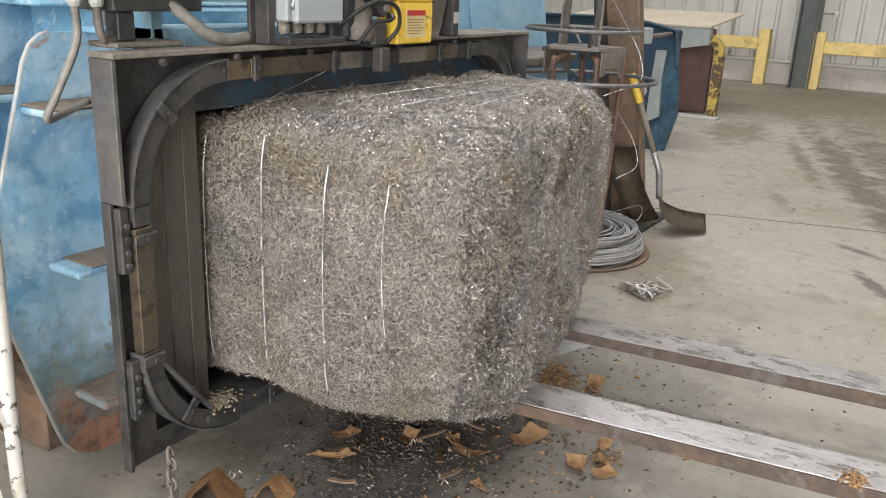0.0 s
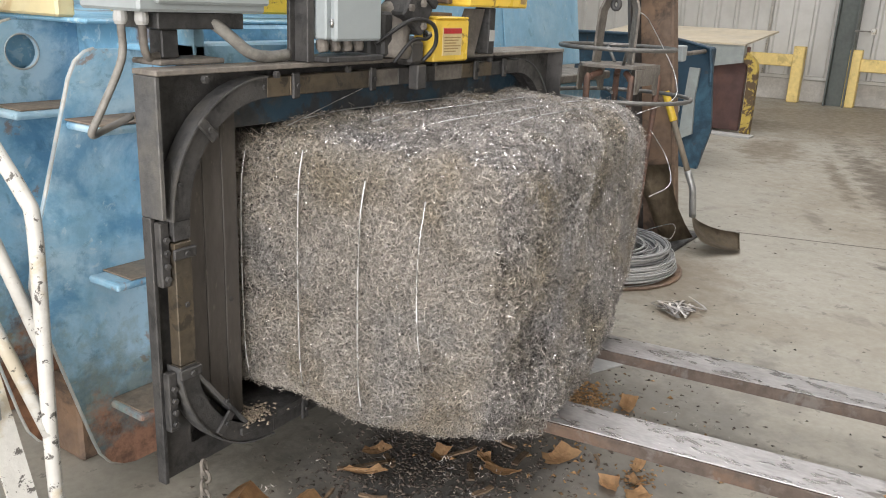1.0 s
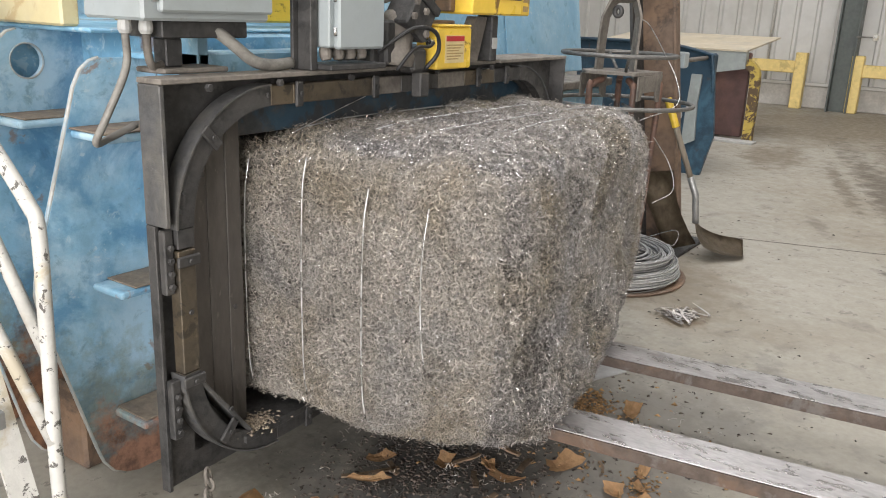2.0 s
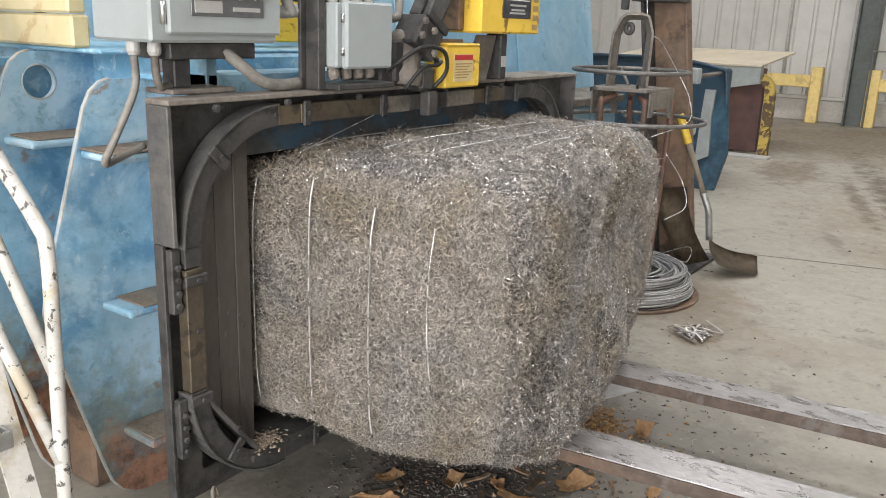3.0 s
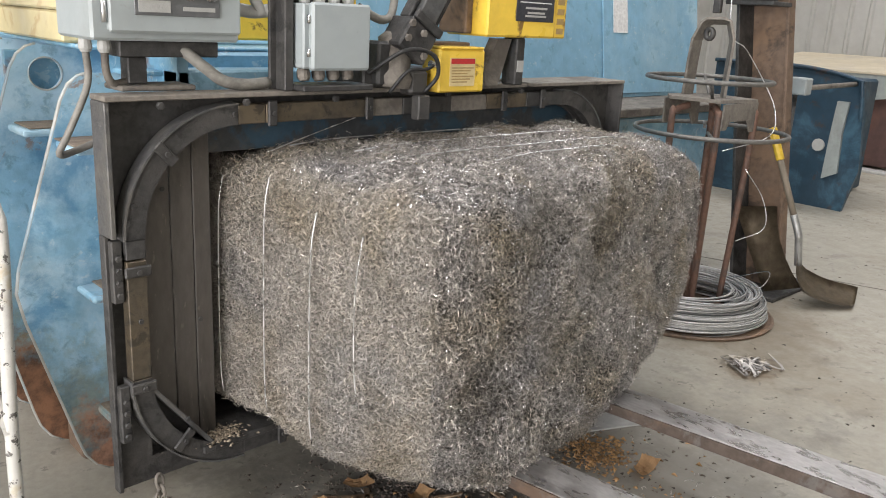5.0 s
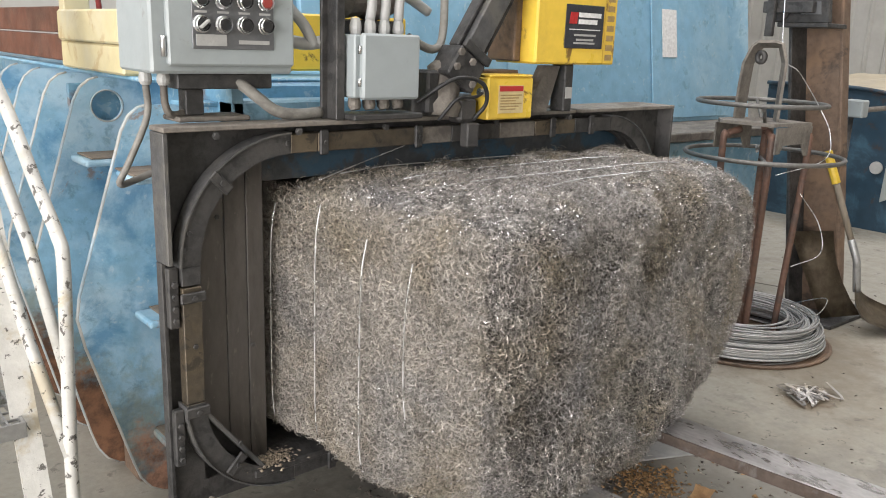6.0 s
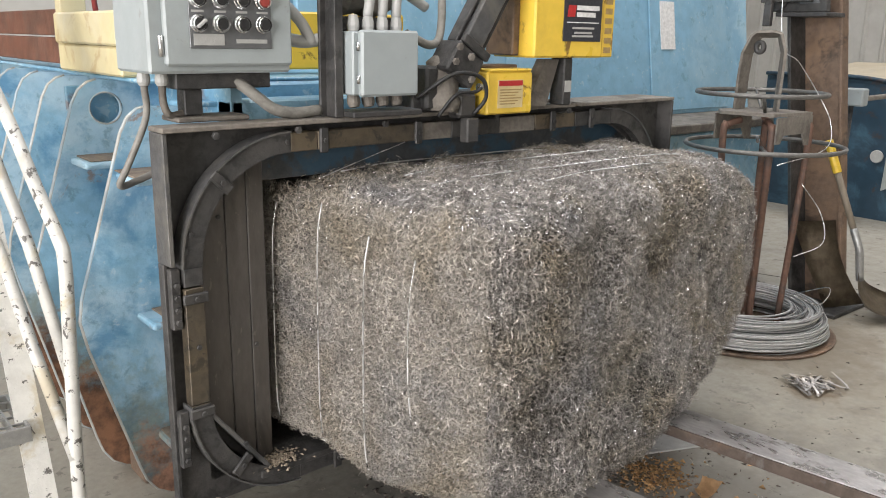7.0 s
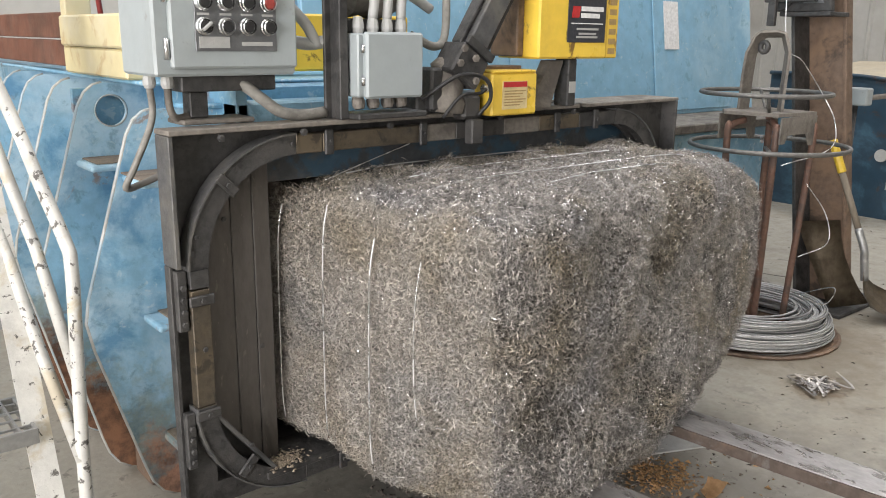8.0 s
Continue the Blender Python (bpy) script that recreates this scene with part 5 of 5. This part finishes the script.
# ---- floor clutter ----
ch1 = thing("chain", (0.12, -0.12, 0.0), "short length of heavy dusty chain by the frame", "chain")
for k in range(9):
    c = Vector((0.078 + 0.004 * math.sin(k * 2.1), -0.062 - (0.012 * max(0, k - 6)), max(0.012, 0.185 - 0.027 * k)))
    q = Matrix.Translation(c) @ Matrix.Rotation(radians(90 * (k % 2) + 20), 4, "Z") @ Matrix.Rotation(radians(80 if k < 7 else 20), 4, "X")
    part("link", T([q @ Vector((0.011 * math.cos(a), 0.019 * math.sin(a), 0)) for a in np.linspace(0, math.tau, 13)[:-1]], 0.0046, 6, True), M_DUST, ch1)


def card(x, y, rot, w, d, curl, fold, seed):
    """A torn piece of cardboard with a ragged rim, curled along its length and folded across it."""
    r = random.Random(seed)
    g = bmesh.new()
    c = Matrix.Translation((x, y, 0.003)) @ Matrix.Rotation(radians(rot), 4, "Z")
    nx, ny = 7, 5
    grid = []
    for i in range(nx):
        row = []
        for j in range(ny):
            u, v = 2 * i / (nx - 1) - 1, 2 * j / (ny - 1) - 1
            edge = 0.88 + 0.2 * r.random() if abs(u) == 1 or abs(v) == 1 else 1
            px_, py_ = w * u * edge * (1 - 0.2 * v), d * v * edge * (1 + 0.25 * u)
            zz = curl * w * u * u + fold * d * max(0, v) + 0.004 * r.random()
            row.append(g.verts.new(c @ Vector((px_, py_, zz))))
        grid.append(row)
    for i in range(nx - 1):
        for j in range(ny - 1):
            g.faces.new((grid[i][j], grid[i + 1][j], grid[i + 1][j + 1], grid[i][j + 1]))
    bmesh.ops.solidify(g, geom=g.faces[:], thickness=0.004)
    ob = part("cardboard_scrap", g, M_CARD, None)
    return tagged(ob, "torn piece of brown cardboard on the floor", "cardboard", "cardboard scraps")


CARDS = [(1.39, -0.64, 10, 0.055, 0.022), (0.78, -0.51, 100, 0.05, 0.024), (0.95, -0.605, -20, 0.06, 0.03), (0.905, -0.79, 20, 0.035, 0.025), (0.91, -0.87, -40, 0.035, 0.02),
         (1.05, -0.815, 0, 0.04, 0.014), (0.645, -0.62, 60, 0.03, 0.015), (0.64, -0.15, -30, 0.04, 0.02), (0.73, -0.32, 10, 0.04, 0.018), (0.80, -0.44, 40, 0.03, 0.02), (0.53, -0.20, -50, 0.055, 0.012),
         (0.97, -0.85, 70, 0.03, 0.018)]
for k, (x, y, r, w, d) in enumerate(CARDS):
    card(x, y, r, w, d, 0.15 + 0.35 * random.random(), 0.6 * random.random(), k)


def bent_flap(x, y, rot, w, d, h, seed):
    """A larger piece of carton, creased into a tent with a torn rim."""
    r = random.Random(seed)
    g = bmesh.new()
    c = Matrix.Translation((x, y, 0.004)) @ Matrix.Rotation(radians(rot), 4, "Z")
    prof = ((-1, 0), (-0.5, 0.48), (-0.12, 0.92), (0.0, 1.0), (0.12, 0.9), (0.5, 0.62), (0.8, 0.25), (1, 0))
    grid = []
    for i in range(7):
        u = 2 * i / 6 - 1
        torn = 1 - 0.16 * abs(u) ** 3 + 0.05 * r.random()
        grid.append([g.verts.new(c @ Vector((w * u + 0.012 * v * (1 if i in (0, 6) else 0), d * v * torn, h * q * (1 - 0.25 * u) + 0.003 * r.random()))) for v, q in prof])
    for p0, p1 in zip(grid, grid[1:]):
        for j in range(len(prof) - 1):
            g.faces.new((p0[j], p1[j], p1[j + 1], p0[j + 1]))
    bmesh.ops.solidify(g, geom=g.faces[:], thickness=0.004)
    ob = part("cardboard_flap", g, M_CARD, None)
    return tagged(ob, "creased brown carton flap lying by the frame", "cardboard", "cardboard scraps")


bent_flap(0.185, -0.085, 35, 0.065, 0.075, 0.075, 60)
bent_flap(0.30, -0.195, 20, 0.045, 0.05, 0.045, 61)


def stick(x, y, rot, length, seed):
    """A splintered sliver lying on the floor."""
    r = random.Random(seed)
    d = Vector((math.cos(radians(rot)), math.sin(radians(rot)), 0))
    run = [Vector((x, y, 0.006)) + d * length * (k / 3 - 0.5) + Vector((r.uniform(-1, 1), r.uniform(-1, 1), 0)) * 0.006 for k in range(4)]
    ob = part("wood_sliver", T(bend(run, 3), 0.004, 5, flat=(r.uniform(0.004, 0.010), 0.003)), M_SLIVER, None)
    return tagged(ob, "brown splintered sliver lying on the oily floor", "sliver", "slivers on the floor")


for k, (x, y, rot, length) in enumerate(((0.56, -0.18, -35, 0.17), (0.36, -0.20, 10, 0.10), (0.62, -0.22, 60, 0.08), (0.80, -0.36, -20, 0.12), (0.72, -0.44, 35, 0.07), (0.88, -0.52, 5, 0.09), (0.45, -0.30, -60, 0.08),
                                         (1.02, -0.70, 30, 0.06), (0.66, -0.52, -10, 0.06), (0.93, -0.44, 80, 0.07))):
    stick(x, y, rot, length, k)


def crumbs(name, material, places, size, label, category, flat=0.5):
    k = len(places)
    s = rng.uniform(*size, k)
    base = np.array([[1, 0, 0], [-0.5, 0.8, 0], [-0.6, -0.7, 0], [0, 0, 1]])
    v = np.empty((k, 4, 3))
    for i in range(k):
        a = rng.uniform(0, math.tau)
        rot = np.array([[math.cos(a), -math.sin(a), 0], [math.sin(a), math.cos(a), 0], [0, 0, 1]])
        q = base * [1, rng.uniform(0.3, 1), flat * rng.uniform(0.4, 1)]
        v[i] = q @ rot.T * s[i] + places[i]
    idx = np.arange(k)[:, None] * 4
    f = np.stack([idx + [0, 1, 3], idx + [1, 2, 3], idx + [2, 0, 3], idx + [0, 2, 1]], 1).reshape(-1, 3)
    return tagged(mesh_from(name, v.reshape(-1, 3), f, material, None), label, category, "", "stuff")


def scatter(k, cx, cy, sx, sy, z=0.002):
    return np.stack([rng.normal(cx, sx, k), rng.normal(cy, sy, k), np.full(k, z)], 1)


crumbs("tan_debris", M_SAWDUST, np.concatenate([scatter(520, 1.37, -0.46, 0.06, 0.06), scatter(200, 1.12, -0.62, 0.25, 0.15), scatter(60, 1.0, -0.84, 0.05, 0.03)]), (0.004, 0.014), "crumbled tan cardboard bits on the floor", "debris", 0.8)
crumbs("fork_crumbs", M_SAWDUST, scatter(90, 0.875, -1.485, 0.022, 0.016, FT + 0.0025), (0.003, 0.011), "tan crumbs caught on the lift fork", "debris", 1.2)
crumbs("dark_debris", M_CHIP, np.concatenate([scatter(3000, 0.72, -0.33, 0.30, 0.17), scatter(500, 1.2, -0.6, 0.5, 0.3)]), (0.002, 0.012), "dark chips and dirt under the bale", "debris", 0.6)
far = np.stack([rng.uniform(1.5, 9, 260), rng.uniform(-3.0, 1.0, 260), np.full(260, 0.002)], 1)
crumbs("floor_grit", M_CHIP, far, (0.004, 0.016), "scattered grit on the open floor", "debris", 0.4)
crumbs("sill_crumbs", M_SILLDUST, scatter(420, 0.265, -0.025, 0.03, 0.02, 0.237), (0.003, 0.009), "crumbs on the chamber sill", "debris", 0.8)
p = np.concatenate([scatter(420, 0.75, -0.38, 0.30, 0.18, 0.006), scatter(160, 2.46, -0.44, 0.05, 0.035, 0.012), scatter(120, 1.15, -0.72, 0.4, 0.3, 0.005)])
v, f = curls(p, np.tile([[0.0, 0, 1]], (len(p), 1)), 7, (0.012, 0.03), (0.0015, 0.003), 0.006)
tagged(mesh_from("loose_swarf", v, f, M_SWARF, None), "bright metal curls fallen on the floor", "debris", "", "stuff")
bm = bmesh.new()
for k in range(40):
    a = rng.uniform(0, math.tau, 2)
    c = Vector((2.46 + rng.normal(0, 0.04), -0.44 + rng.normal(0, 0.03), 0.012))
    tube(bm, bend([c + Vector((0.03 * rng.normal(), 0.03 * rng.normal(), 0.01 * abs(rng.normal()))) for _ in range(3)], 3), 0.003, 4, flat=(0.005, 0.001))
tagged(part("scrap_patch", bm, M_SWARF, None), "small flattened heap of bright metal scrap", "scrap", "", "stuff")
sh = thing("floor_sheet", (1.75, -0.33, 0), "pale flat sheet lying under the bale", "sheet")
part("sheet", slab(bmesh.new(), [(1.42, -0.36), (1.72, -0.49), (1.80, -0.36), (1.5, -0.2)], "z", 0.002, 0.008), M_SHEETDIRT, sh)
joint = setting("floor_joint", T([(3.1, 3.0, 0.0005), (4.23, -0.69, 0.0005), (5.6, -5.2, 0.0005)], 0.004, 4, flat=(0.005, 0.0007)), M_CHIP, "narrow dark saw-cut joint in the concrete", "floor joint")
